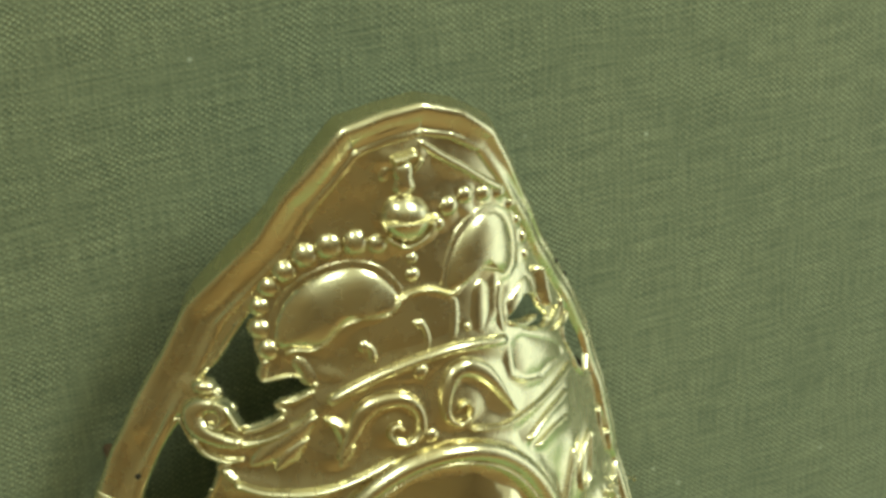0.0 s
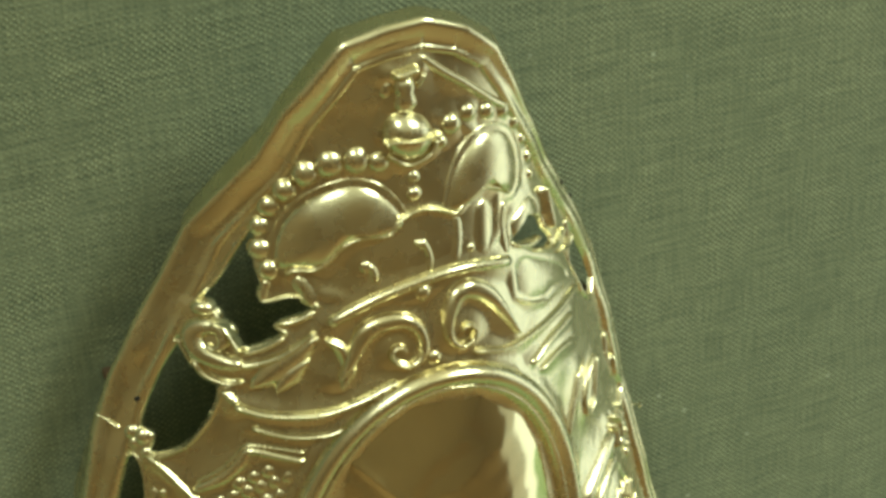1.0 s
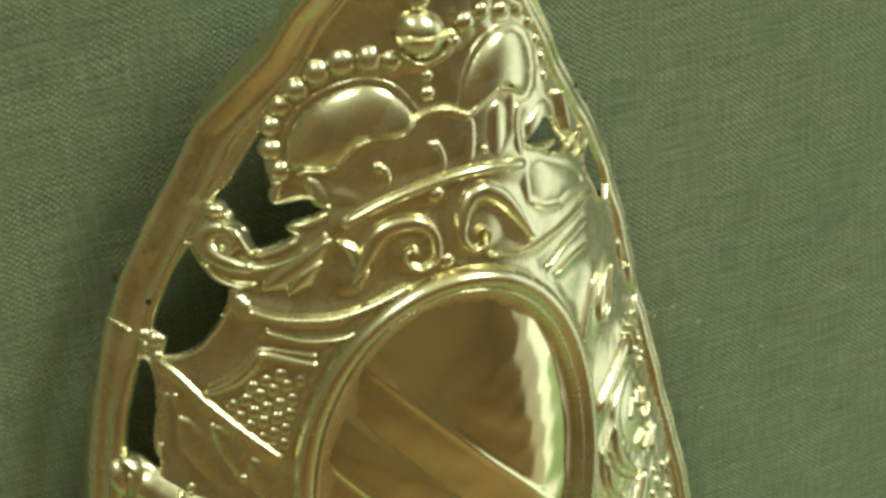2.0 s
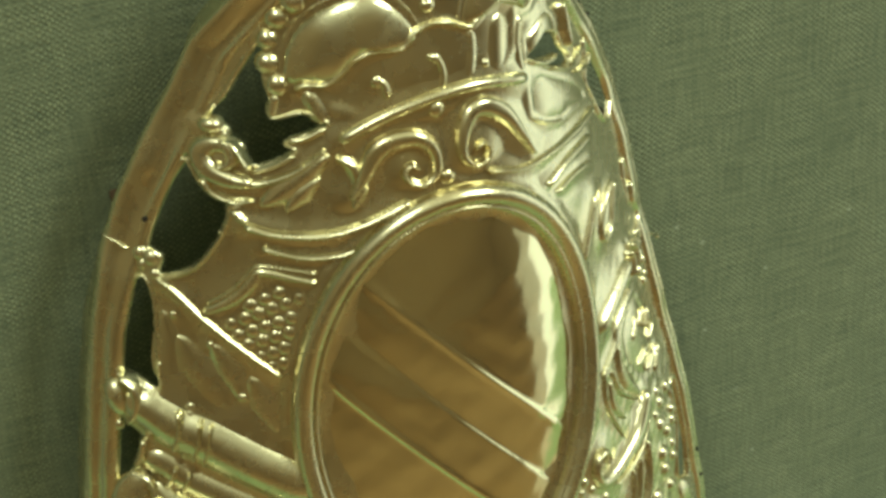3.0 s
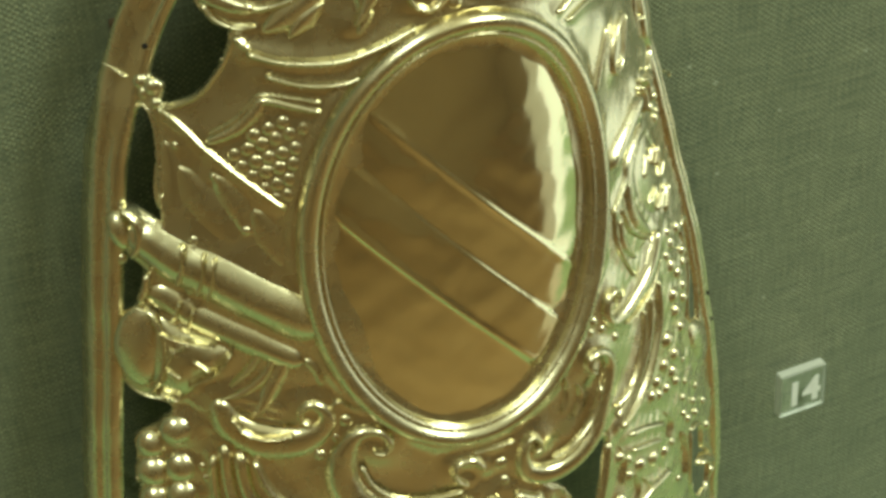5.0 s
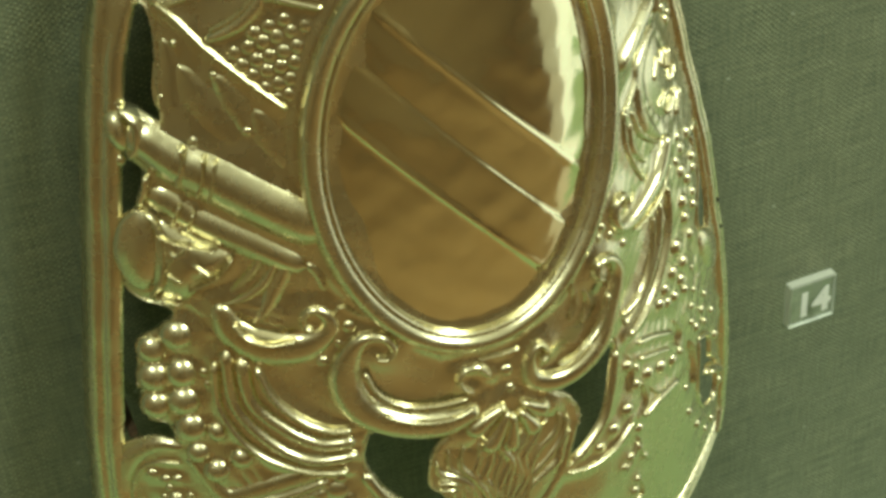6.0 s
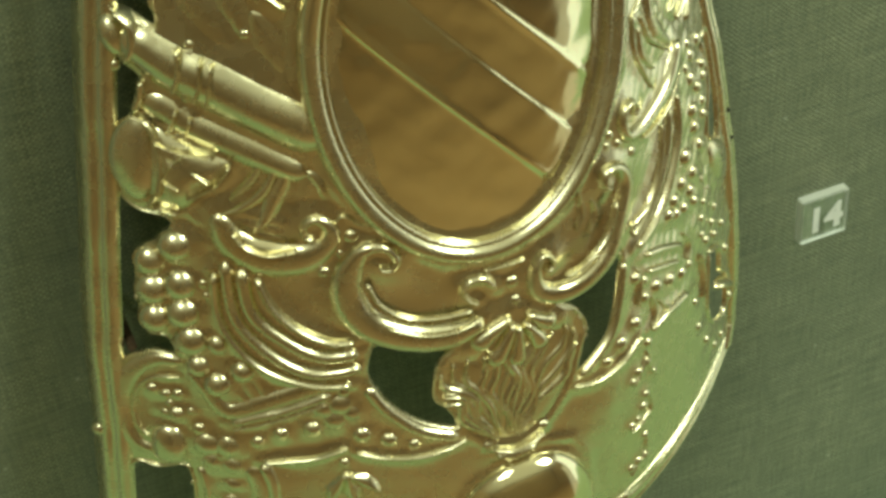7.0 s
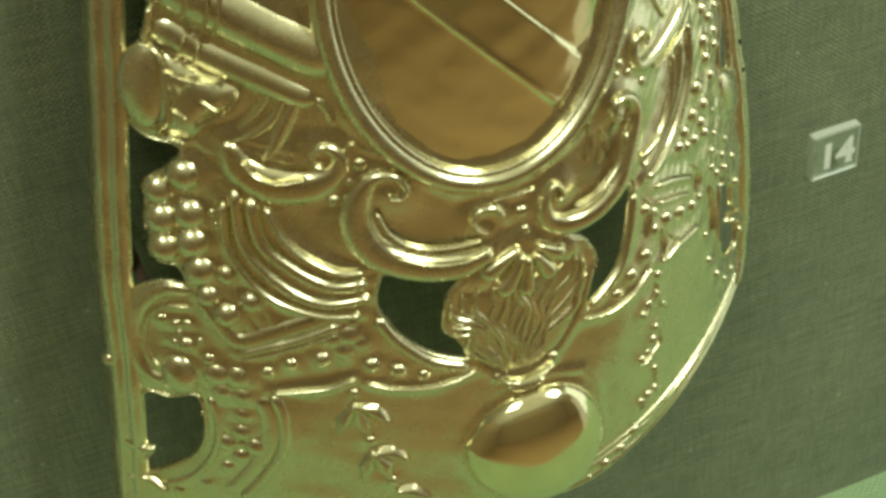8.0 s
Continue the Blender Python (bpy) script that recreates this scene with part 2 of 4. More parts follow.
def beads(name, rows, parent):
    """Round bosses: centre and radius in mm."""
    for x, z, r in rows:
        p0, p1 = lifted([x], [z], [0.0])[0], lifted([x], [z], [1.0])[0]
        up = Vector(p1 - p0).normalized()
        ob = new(name, BALL)
        turn = up.to_track_quat("Z", "Y") @ Euler((0, 0, dice.uniform(0, 6.28))).to_quaternion()
        k = r / 1000
        ob.parent = parent
        ob.matrix_world = Matrix.LocRotScale(Vector(p0), turn, (k * dice.uniform(0.94, 1.06), k * dice.uniform(0.94, 1.06), k * dice.uniform(0.9, 1.05) * {"petal": 0.55, "lattice_stud": 0.5}.get(name, 0.85)))
        SKIRTS.append((np.array([[x, z], [x + 0.01, z]]), r * 1.5 + 0.5, 0.25 * r))


HOLES = [
    [(-33.8, 208.1), (-36.3, 204.7), (-38.8, 201.3), (-42.1, 196.7), (-45.7, 192.9), (-42.6, 191.1), (-42.3, 188.7), (-40.5, 187.6), (-39.6, 183.3), (-31.5, 185.9), (-32.5, 188), (-25.1, 190.4), (-25.8, 192.4), (-29.2, 193.6), (-34.2, 192.8), (-33.7, 195.7), (-34.2, 200.2), (-33.2, 204.7)],
    [(-50.5, 185.4), (-54.1, 180.3), (-57.4, 174.5), (-60.4, 168.2), (-60.4, 166), (-58.8, 165), (-60, 161), (-53.2, 163), (-48.2, 168.1), (-45.3, 173.3), (-44.7, 175.4), (-41.2, 176.7), (-45.5, 177.3), (-48.5, 179.5), (-49.8, 182.8)],
    [(-65.2, 159.6), (-67.9, 151.1), (-70.9, 140.5), (-69.1, 139.4), (-66.9, 137.6), (-64.2, 135.4), (-63.3, 141.6), (-62.4, 149), (-61.6, 156.3), (-62.5, 160.9)],
    [(-74.2, 127.9), (-76.5, 115.7), (-80.8, 94.1), (-84.6, 73.5), (-88.8, 53.5), (-85.9, 57.5), (-79.9, 60), (-75.7, 59.4), (-76.3, 64.2), (-79.9, 65.4), (-80.1, 69.7), (-79.8, 75.3), (-78.7, 82.3), (-77.5, 85.7), (-74.1, 87.9), (-70.3, 91.5), (-70.8, 94.1), (-75.6, 95.8), (-78.3, 100.1), (-78, 107), (-75.5, 112.8), (-71.2, 115.5), (-71.5, 118.5), (-68.6, 124.1), (-70.7, 128.1), (-72.6, 130.3)],
    [(-91.1, 27.1), (-89, 29), (-85.2, 27.8), (-79.4, 28.4), (-79.2, 20), (-81.3, 12.7), (-85.5, 7.8), (-94.8, 2.2), (-95.4, 5.4), (-92.1, 10.5), (-93.9, 12.8), (-93.1, 20)],
    [(-36.9, 59), (-38.8, 51.8), (-35.7, 43.5), (-29.2, 36.6), (-20.6, 32.8), (-22.5, 38.9), (-25.2, 42.8), (-22.9, 51.5), (-19.2, 55.5), (-26.5, 57), (-33.4, 59.9)],
    [(22.6, 63.7), (14.3, 60.9), (5.2, 59.3), (9.2, 55.4), (12.1, 49.8), (10.5, 44.3), (8.3, 36.2), (13.9, 37.8), (19.2, 42.9), (22.5, 52), (23.7, 60.4)],
    [(17.8, 194.5), (20.1, 197.8), (23.8, 197.8), (27.6, 195.9), (29.1, 192.6), (31.7, 188.7), (29.1, 187.7), (24.3, 189.9), (20.9, 192.4)],
    [(37.8, 189.1), (40.2, 185.7), (45.3, 178.6), (48.7, 172.6), (47.2, 171.9), (44.3, 167.7), (41.2, 170.6), (39.7, 173.8), (38, 177.5), (36.6, 180.6), (37.1, 183.4), (37.7, 186.1)],
    [(57, 94.6), (59.9, 95.2), (61.6, 83.6), (62.4, 75.3), (61.5, 66.5), (57.1, 69.5), (57.1, 76.6), (58.8, 84.4)],
    [(54.8, 40.5), (59.8, 37.6), (60.4, 30.4), (63.8, 25), (63.0, 15), (57, 16.6), (53.6, 25)],
    [(49, 155.9), (50.3, 152.7), (52.3, 144.5), (50, 144.5), (48.7, 152.2)],
]


def inside(px, pz, poly):
    hit = np.zeros(px.shape, bool)
    for (x0, z0), (x1, z1) in zip(poly, np.roll(poly, -1, 0)):
        cross = ((z0 > pz) != (z1 > pz)) & (px < (x1 - x0) * (pz - z0) / (z1 - z0 + 1e-12) + x0)
        hit ^= cross
    return hit


def nearest_on(px, pz, line):
    """Distance to, and nearest point on, a polyline."""
    best = np.full(px.shape, 1e9)
    bx, bz = px.copy(), pz.copy()
    for (x0, z0), (x1, z1) in zip(line[:-1], line[1:]):
        dx, dz = x1 - x0, z1 - z0
        t = np.clip(((px - x0) * dx + (pz - z0) * dz) / (dx * dx + dz * dz + 1e-12), 0, 1)
        qx, qz = x0 + t * dx, z0 + t * dz
        d = np.hypot(px - qx, pz - qz)
        near = d < best
        best[near], bx[near], bz[near] = d[near], qx[near], qz[near]
    return best, bx, bz


def lower_edge(x):
    """The lower edge rises towards the far corner."""
    return np.interp(x, [-120, 4, 27, 48, 60, 72], [-18, -18, -13.2, -8.0, -4.0, 1.5])


def build_sheet(parent):
    """The embossed and pierced sheet, with relief swelling up round the chased lines."""
    nz, nx = 400, 290
    zz = np.linspace(BOTTOM, TOP, nz)
    uu = np.linspace(-1, 1, nx)
    left, right = np.array(RIM_LEFT), np.array(RIM_RIGHT[::-1])
    wl, wr = np.interp(zz, left[:, 1], -left[:, 0]) + 0.4, np.interp(zz, right[:, 1], right[:, 0]) + 0.4
    X = np.where(uu[None, :] < 0, uu[None, :] * wl[:, None], uu[None, :] * wr[:, None])
    Z = np.repeat(zz[:, None], nx, 1)
    gone = np.zeros((nz - 1, nx - 1), bool)
    for poly in HOLES:
        p = spline(poly, 4, closed=True)
        lo, hi = p.min(0) - 2, p.max(0) + 2
        m = (X > lo[0]) & (X < hi[0]) & (Z > lo[1]) & (Z < hi[1])
        d, qx, qz = nearest_on(X[m], Z[m], np.vstack([p, p[:1]]))
        close = d < 0.42
        xs, zs = X[m], Z[m]
        xs[close], zs[close] = qx[close], qz[close]
        X[m], Z[m] = xs, zs
        cx = (X[:-1, :-1] + X[1:, 1:] + X[:-1, 1:] + X[1:, :-1]) / 4
        cz = (Z[:-1, :-1] + Z[1:, 1:] + Z[:-1, 1:] + Z[1:, :-1]) / 4
        gone |= inside(cx, cz, p)
    gone |= (Z[:-1, :-1] < lower_edge(X[:-1, :-1])) & (Z[:-1, :-1] < 4)
    rise = np.zeros_like(X)
    for line, w, h in SKIRTS:
        lo, hi = line.min(0) - 3 * np.max(w), line.max(0) + 3 * np.max(w)
        m = (X > lo[0]) & (X < hi[0]) & (Z > lo[1]) & (Z < hi[1])
        if not m.any():
            continue
        pick = line[:: 3 if len(line) > 12 else 1]
        pick = np.vstack([pick, line[-1:]])
        d, _, _ = nearest_on(X[m], Z[m], pick)
        rise[m] = np.maximum(rise[m], h * np.exp(-(d / (np.mean(w) * 0.8 + 0.3)) ** 2))
    rise += 0.13 * np.sin(X * 0.21 + 1.7 * np.sin(Z * 0.09)) * np.sin(Z * 0.17 + 1.1 * np.sin(X * 0.13)) + 0.03 * np.sin(X * 0.63 + Z * 0.41) * np.sin(Z * 0.57 - X * 0.3)
    busy = np.clip((X - 24) / 14, 0, 1) * np.clip((150 - Z) / 40, 0, 1) * np.clip((Z - 28) / 14, 0, 1)
    rise += busy * (0.07 * np.sin(X * 1.15 + 2.2 * np.sin(Z * 0.31)) * np.sin(Z * 0.74 + 1.6 * np.sin(X * 0.4)) + 0.05 * np.sin(X * 2.1 - Z * 1.3))
    v = lifted(X, Z, rise)
    idx = np.arange(nz * nx).reshape(nz, nx)
    quads = np.stack([idx[:-1, :-1], idx[:-1, 1:], idx[1:, 1:], idx[1:, :-1]], -1)[~gone]
    ob = mesh_object("sheet", v.reshape(-1, 3), quads.tolist(), gold, parent, "pierced gilt brass sheet with soft relief")
    thick = ob.modifiers.new("thickness", "SOLIDIFY")
    thick.thickness, thick.offset = 0.0008, -1
    return ob


def empty(name, place=(0, 0, BASE), parent=None):
    ob = new(name)
    ob.empty_display_size = 0.01
    if parent:
        ob.parent = parent
    else:
        ob.location = place
    return ob


def box(name, lo, hi, mat, bevel=0.0, parent=None):
    bm = bmesh.new()
    bmesh.ops.create_cube(bm, size=1)
    size, mid = [h - l for l, h in zip(lo, hi)], [(h + l) / 2 for l, h in zip(lo, hi)]
    for v in bm.verts:
        v.co = Vector((v.co[k] * size[k] for k in range(3)))
    if bevel:
        bmesh.ops.bevel(bm, geom=bm.edges[:], offset=bevel, segments=2, affect="EDGES")
    me = bpy.data.meshes.new(name)
    bm.to_mesh(me)
    bm.free()
    me.materials.append(mat)
    ob = new(name, me)
    ob.location = mid
    ob.parent = parent
    return ob


# ---- the display case, and an unseen room added for the gilt to reflect ----
SHELF = 0.953
tagged(box("backdrop_board", (-0.75, 0.0, SHELF), (0.75, 0.025, 1.95), cloth), "upright display board covered in coarse green linen", "display board", kind="structure")
tagged(box("case_floor", (-0.75, -0.215, SHELF - 0.02), (0.75, 0.025, SHELF), cloth_pale, 0.001), "pale sage linen ledge below the board", "ledge", kind="structure")
tagged(box("plinth", (-0.75, -0.205, 0.0), (0.75, 0.025, SHELF - 0.02), dark_wood, 0.003), "dark wooden plinth under the display ledge", "plinth", kind="structure")
tagged(box("floor", (-3, -4, -0.05), (3, 0.6, 0.0), floor_wood), "unseen brown gallery floor, added for the gilt to reflect", "floor", kind="structure")
tagged(box("ceiling", (-3, -4, 3.0), (3, 0.6, 3.05), ceiling_paint), "unseen off-white gallery ceiling, added to bounce light", "ceiling", kind="structure")
tagged(box("wall_north", (-3, 0.6, 0.0), (3, 0.7, 3.0), plaster), "unseen ochre plastered wall, added to enclose the light", "wall", kind="structure")
tagged(box("wall_south", (-3, -4.1, 0.0), (3, -4.0, 3.0), plaster), "unseen ochre plastered wall, added to enclose the light", "wall", kind="structure")
tagged(box("wall_west", (-3.1, -4, 0.0), (-3.0, 0.6, 3.0), plaster), "unseen ochre plastered wall, added to enclose the light", "wall", kind="structure")
tagged(box("wall_east", (3.0, -4, 0.0), (3.1, 0.6, 3.0), plaster), "unseen ochre plastered wall, added to enclose the light", "wall", kind="structure")

# ---- the pierced plate ----
plate = tagged(empty("cap_plate", (0, 0, BASE)), "convex gilt brass cap plate, pierced and embossed, on green linen", "cap plate")
KEEP = plate.location.copy()
plate.location = (0, 0, 0)
crown = dome("crown", [(-28, 205), (-24, 214), (-10, 220), (2, 226), (12, 220), (16, 212), (15, 198), (5, 193), (-10, 190), (-24, 194)], 0.4, plate, "embossed crown with pearled arches")
cannon_a = dome("cannon", [(-64, 119), (-58, 117), (-46, 112), (-42, 108), (-44, 102), (-56, 108), (-64, 113)], 0.5, plate, "embossed gun barrel")
cannon_b = dome("cannon", [(-66, 98), (-56, 95), (-46, 90), (-44, 86), (-56, 90), (-66, 94)], 0.5, plate, "embossed gun barrel")
drum = dome("drum", [(-74, 88), (-68, 90), (-60, 84), (-62, 79), (-70, 79), (-75, 83)], 0.5, plate, "embossed kettledrum")
grapes = dome("fruit", [(-69, 65), (-65, 64), (-61, 52), (-59, 44), (-62, 43), (-67, 54)], 0.4, plate, "embossed bunch of grapes")
grapes_r = dome("fruit", [(51, 72), (55, 70), (55, 60), (53, 50), (49, 52), (51, 62)], 0.4, plate, "embossed bunch of grapes")
urn = dome("urn", [(-18, 14), (-4, 22), (8, 18), (10, 2), (0, -10), (-14, -8), (-20, 2)], 0.4, plate, "embossed flaming urn")



def flames(outline, foot, label):
    """Licking flames: a low swelling with wavy strands that fan out from a foot."""
    body = dome("flame_body", outline, 1.1, plate, label)
    c = spline(outline, 8, closed=True)
    foot = np.array(foot)
    shake = random.Random(11)
    d = c - foot
    turn = np.arctan2(d[:, 0], d[:, 1])
    for k in range(17):
        a = -0.68 + 1.36 * k / 16 + shake.uniform(-0.04, 0.04)
        tip = c[np.argmin(np.abs(turn - a) + 0.004 * (40 - np.hypot(d[:, 0], d[:, 1])))] - foot
        across = np.array([tip[1], -tip[0]]) / np.hypot(*tip)
        start, stop = shake.uniform(0.12, 0.34), shake.uniform(0.88, 1.0)
        line = []
        for q in np.linspace(start, stop, 6):
            line.append(tuple(foot + tip * q + across * (1.5 * math.sin(q * 9.0 + k * 0.9) * q + 0.8 * math.sin(q * 17 + k))))
        wide = shake.uniform(2.6, 4.2)
        stroke("flame_tongue", line, [0.6, wide * 0.7, wide, wide, wide * 0.8, 0.6], shake.uniform(1.7, 2.3), body, soft=True)
    return body


# crown
dome("crown_lobe", [(-31.1, 199.6), (-30.5, 204.7), (-27.1, 210.2), (-21.5, 213.9), (-15.6, 215.3), (-11, 213.9), (-7.6, 210.4), (-5.6, 206), (-8.5, 203.9), (-11.7, 204.5), (-16.2, 203.7), (-19.8, 201.2), (-23.3, 198.8), (-27.4, 198.9)], 2.8, crown)
dome("crown_lobe", [(3.1, 206.3), (5.1, 212.8), (8.8, 217.7), (13.9, 219.9), (19.3, 218), (22.1, 212.1), (21.4, 205.7), (18.5, 204.2), (14.9, 207.6), (9.7, 208.2), (5.9, 205.5)], 2.4, crown)
stroke("arch_line", [(-31.7, 199.3), (-30.8, 204.7), (-27.5, 210.8), (-21.9, 214.7), (-15.6, 216.3), (-10.1, 214.6), (-6.4, 210.2), (-4.9, 206.2)], 1.2, 0.8, crown)
stroke("arch_line", [(2.5, 207.1), (4.4, 213), (8.1, 218.5), (13.7, 221), (19.7, 218.7), (23, 212.3), (22.6, 205.1)], 1.2, 0.8, crown)
beads("pearl", [(-9.5, 219.1, 2.33), (-13.7, 220, 2.94), (-18.7, 219.7, 2.94), (-23.2, 218.2, 2.94), (-27.1, 215.1, 2.79), (-30.3, 211.8, 2.48), (-32.5, 207.9, 2.48), (-33.2, 203.4, 2.48), (-32.3, 199.2, 2.33)], crown)
beads("pearl", [(6, 223.7, 2.33), (10.1, 224.9, 2.17), (14.6, 223.9, 2.17), (18.8, 222.6, 1.86), (21.9, 218.8, 1.71), (24.1, 214.2, 1.55), (25.4, 209.7, 1.55), (25.9, 205.5, 1.55), (3.6, 220.4, 1.4)], crown)
dome("orb", [(-8.6, 224.5), (-6.9, 228), (-3.2, 228.7), (0.5, 226.5), (2, 222.4), (-0.2, 218.9), (-3.9, 218.2), (-7.4, 220.4)], 4.2, crown)
stroke("orb_band", [(-8.9, 223.9), (-6.2, 223.9), (-2.2, 223.3), (2.3, 223.7)], 1.2, 5.8, crown, base=2.6)
stroke("orb_neck", [(-3.3, 227.9), (-3.3, 231.9), (-3.3, 236)], [7.3, 4.3, 6.3], 3.5, crown)
stroke("orb_flare", [(-6, 236.2), (-3.3, 236.3), (-0.1, 237)], 2.6, 4.5, crown)
stroke("side_leaf", [(-7.5, 231.6), (-6.5, 233.7), (-5.8, 235.3)], 3.3, 1.5, crown)
stroke("side_leaf", [(-1, 232.6), (0.1, 234.1), (1.4, 235.6)], 2.3, 2, crown)
stroke("orb_collar", [(-7.6, 220.4), (-4.2, 217.8), (0.2, 218.8), (2.4, 221.9)], 2, 3, crown)
beads("drop", [(-2.9, 214.8, 1.4), (-3.2, 211.4, 1.71)], crown)
stroke("ermine_edge", [(-29.5, 198.2), (-27.4, 199), (-23.8, 198.9), (-20.3, 201.2), (-18.1, 203.1), (-14, 204.3), (-9.3, 204.1), (-7, 206.4), (-3.8, 207.9), (0.3, 207.6), (4.8, 205.6), (8, 207.8), (12.7, 208.4), (18.4, 205.4)], 1.7, 2.2, crown)
stroke("crown_band", [(-23.4, 187.5), (-15.9, 190.8), (-8.8, 192.8), (-1.5, 193.9), (6.2, 193.8), (17.2, 191.1)], 3.3, 2.8, crown)
stroke("fold", [(5.1, 204.9), (4.9, 200.5), (3.7, 195.1)], 3.4, 0.7, crown, soft=True)
stroke("fold", [(12.3, 205.8), (11.2, 200.8), (10.5, 193.8)], 6.4, 0.8, crown, soft=True)
stroke("fold", [(17.4, 203.8), (16, 198.9), (16.5, 192)], 3.4, 1.0, crown, soft=True)
stroke("fold", [(-4.7, 201.7), (-2.4, 200.6), (-1.6, 197.4), (-2.4, 194.6)], 2, 1.2, crown, soft=True)
stroke("fold", [(-14.7, 198.8), (-13.3, 197.4), (-13.1, 194.4)], 2.3, 1.2, crown, soft=True)
stroke("fold", [(-27.6, 197.8), (-26, 194.2), (-25.5, 191.2)], 4, 1.2, crown, soft=True)
beads("stud", [(7.7, 197.3, 1.08), (-2.8, 200.9, 1.24), (-14.6, 198.3, 1.4), (-7.3, 194.6, 0.78)], crown)
stroke("crown_tip", [(-32.6, 197.4), (-33.8, 195.1), (-34.4, 192.8)], 2.3, 1.2, crown)
dome("ermine_lobe", [(20.5, 200.6), (24.6, 201.8), (27.2, 199.2), (27.7, 196.5), (23.9, 198), (20.1, 198.1), (18.2, 194.9), (17.5, 198.3)], 1.5, crown)

# scrolls under the crown
stroke("volute", [(-23, 175.5), (-19.9, 179.9), (-16.8, 184.6), (-12.9, 186.4), (-8.3, 186), (-5.6, 182.9), (-5.7, 178.8), (-8.4, 176.7), (-11.3, 177.8), (-12.1, 179.9), (-10.4, 181.1), (-8.9, 179.8)], [1.3, 3.6, 5, 4.6, 4.3, 3.6, 3, 2.3, 2, 2, 1.8, 1.3], 3.2, plate)
stroke("volute", [(16.3, 175.3), (13.5, 181.3), (10.4, 186.2), (6.4, 189.1), (3, 188.8), (0.7, 185.1), (0.2, 180.6), (2.2, 178.2), (4.8, 178.6), (5.6, 180.8), (4, 182.3), (2.7, 181.1)], [1, 3.3, 4.6, 5, 4.6, 4, 3, 2.3, 2, 2, 1.7, 1.3], 3.2, plate)
beads("boss", [(-4, 191, 1.86), (-3.6, 177, 1.86)], plate)
stroke("scroll_head", [(-39.3, 180.4), (-43.4, 181.2), (-46.7, 183), (-47.5, 186.1), (-45.4, 187.9), (-42.7, 187.6), (-42.2, 185.1), (-44, 183.7), (-45.2, 184.7)], [3, 4.6, 5.3, 5, 4.6, 4.3, 3.3, 2.3, 1.3], 3.8, plate)
stroke("scroll_lip", [(-44.3, 188.6), (-41.7, 188), (-40.5, 185.3), (-39.6, 182.8)], 2, 4, plate)
stroke("scroll_knob", [(-46.8, 190.7), (-44.7, 191.6), (-42.7, 190.9)], 4, 3.5, plate)
stroke("acanthus_stem", [(-43.8, 181.9), (-39.6, 180.2), (-34.3, 181.2), (-29.8, 183.4), (-25.6, 186.4)], [2.6, 2.6, 2.3, 2, 1], 2.5, plate)
stroke("acanthus_stem", [(-39.8, 182.5), (-35.5, 183.6), (-31.4, 185.6)], 1.7, 2, plate)
stroke("acanthus_stem", [(-48.4, 181.4), (-46.9, 178.1), (-43.2, 176.4), (-39.9, 176.9)], [2.6, 2.3, 1.7, 0.8], 2, plate)
stroke("acanthus_leaf", [(-39.3, 175.5), (-34.8, 178.4), (-30.1, 181.7), (-25.3, 185.4)], [1.7, 6.6, 5.9, 1.7], 2, plate, soft=True)
stroke("acanthus_leaf", [(-34.9, 174.2), (-31.8, 177.6), (-27.6, 180.9)], [1.3, 5, 1.3], 2, plate, soft=True)
stroke("acanthus_leaf", [(-22.7, 173.6), (-20.8, 177.6), (-21.5, 182), (-24.4, 184.7)], [1, 4.3, 3.6, 1.3], 2, plate, soft=True)
stroke("spike", [(-32.4, 188.2), (-29, 188.6), (-25, 190.4)], 2, 1.5, plate)
stroke("long_moulding", [(-42.9, 172), (-37.1, 169.7), (-27.7, 169), (-19.8, 170.7), (-11.4, 173.9)], 2.6, 3.2, plate)
stroke("long_moulding", [(-40.6, 167.2), (-33.7, 164.7), (-26.2, 164.4), (-20.9, 166.5)], 2, 2.2, plate)
stroke("corner_leaf", [(-44.3, 175.2), (-43.1, 173.2), (-41.5, 172.1)], 2.6, 2.2, plate)

# flag and lattice panel
stroke("edge_moulding", [(-60.6, 159.7), (-53.2, 162.8), (-48, 168.2), (-45.1, 172.9), (-44.3, 175)], 1.3, 1.4, plate)
stroke("flag_pole", [(-60.3, 161), (-57.2, 157.7), (-53.2, 152), (-47.1, 145.1), (-40.6, 138.4)], 1.5, 1.7, plate)
stroke("panel_moulding", [(-53.4, 153.5), (-47.4, 156.3), (-43.5, 159.8), (-41.5, 162), (-36.4, 160.5), (-31.4, 158.9)], [2.3, 3.3, 3.3, 2.6, 2.3, 1.7], 1.6, plate)
stroke("panel_moulding", [(-52.4, 155.3), (-47.6, 158), (-44, 161.2), (-41.6, 163.2), (-36.1, 162.2), (-31.3, 160.9)], 1.3, 1.2, plate)
beads("lattice_stud", [(-44.6, 154.8, 1.55), (-41.7, 156.1, 1.55), (-38.9, 157.3, 1.55), (-48.7, 150.9, 1.55), (-46.1, 152, 1.55), (-43.4, 153, 1.55), (-40.7, 154, 1.55), (-38, 154.9, 1.55), (-35.3, 155.8, 1.55), (-47.7, 148.4, 1.55), (-45.1, 149.3, 1.55), (-42.6, 150.1, 1.55), (-40, 150.9, 1.55), (-37.4, 151.7, 1.55), (-46.2, 146.3, 1.55), (-43.6, 147.1, 1.55), (-41, 147.8, 1.55), (-38.3, 148.5, 1.55), (-44.3, 143.5, 1.55), (-42, 144.3, 1.55), (-39.7, 145.1, 1.55), (-42.6, 141.2, 1.55), (-40.4, 141.8, 1.55)], plate)
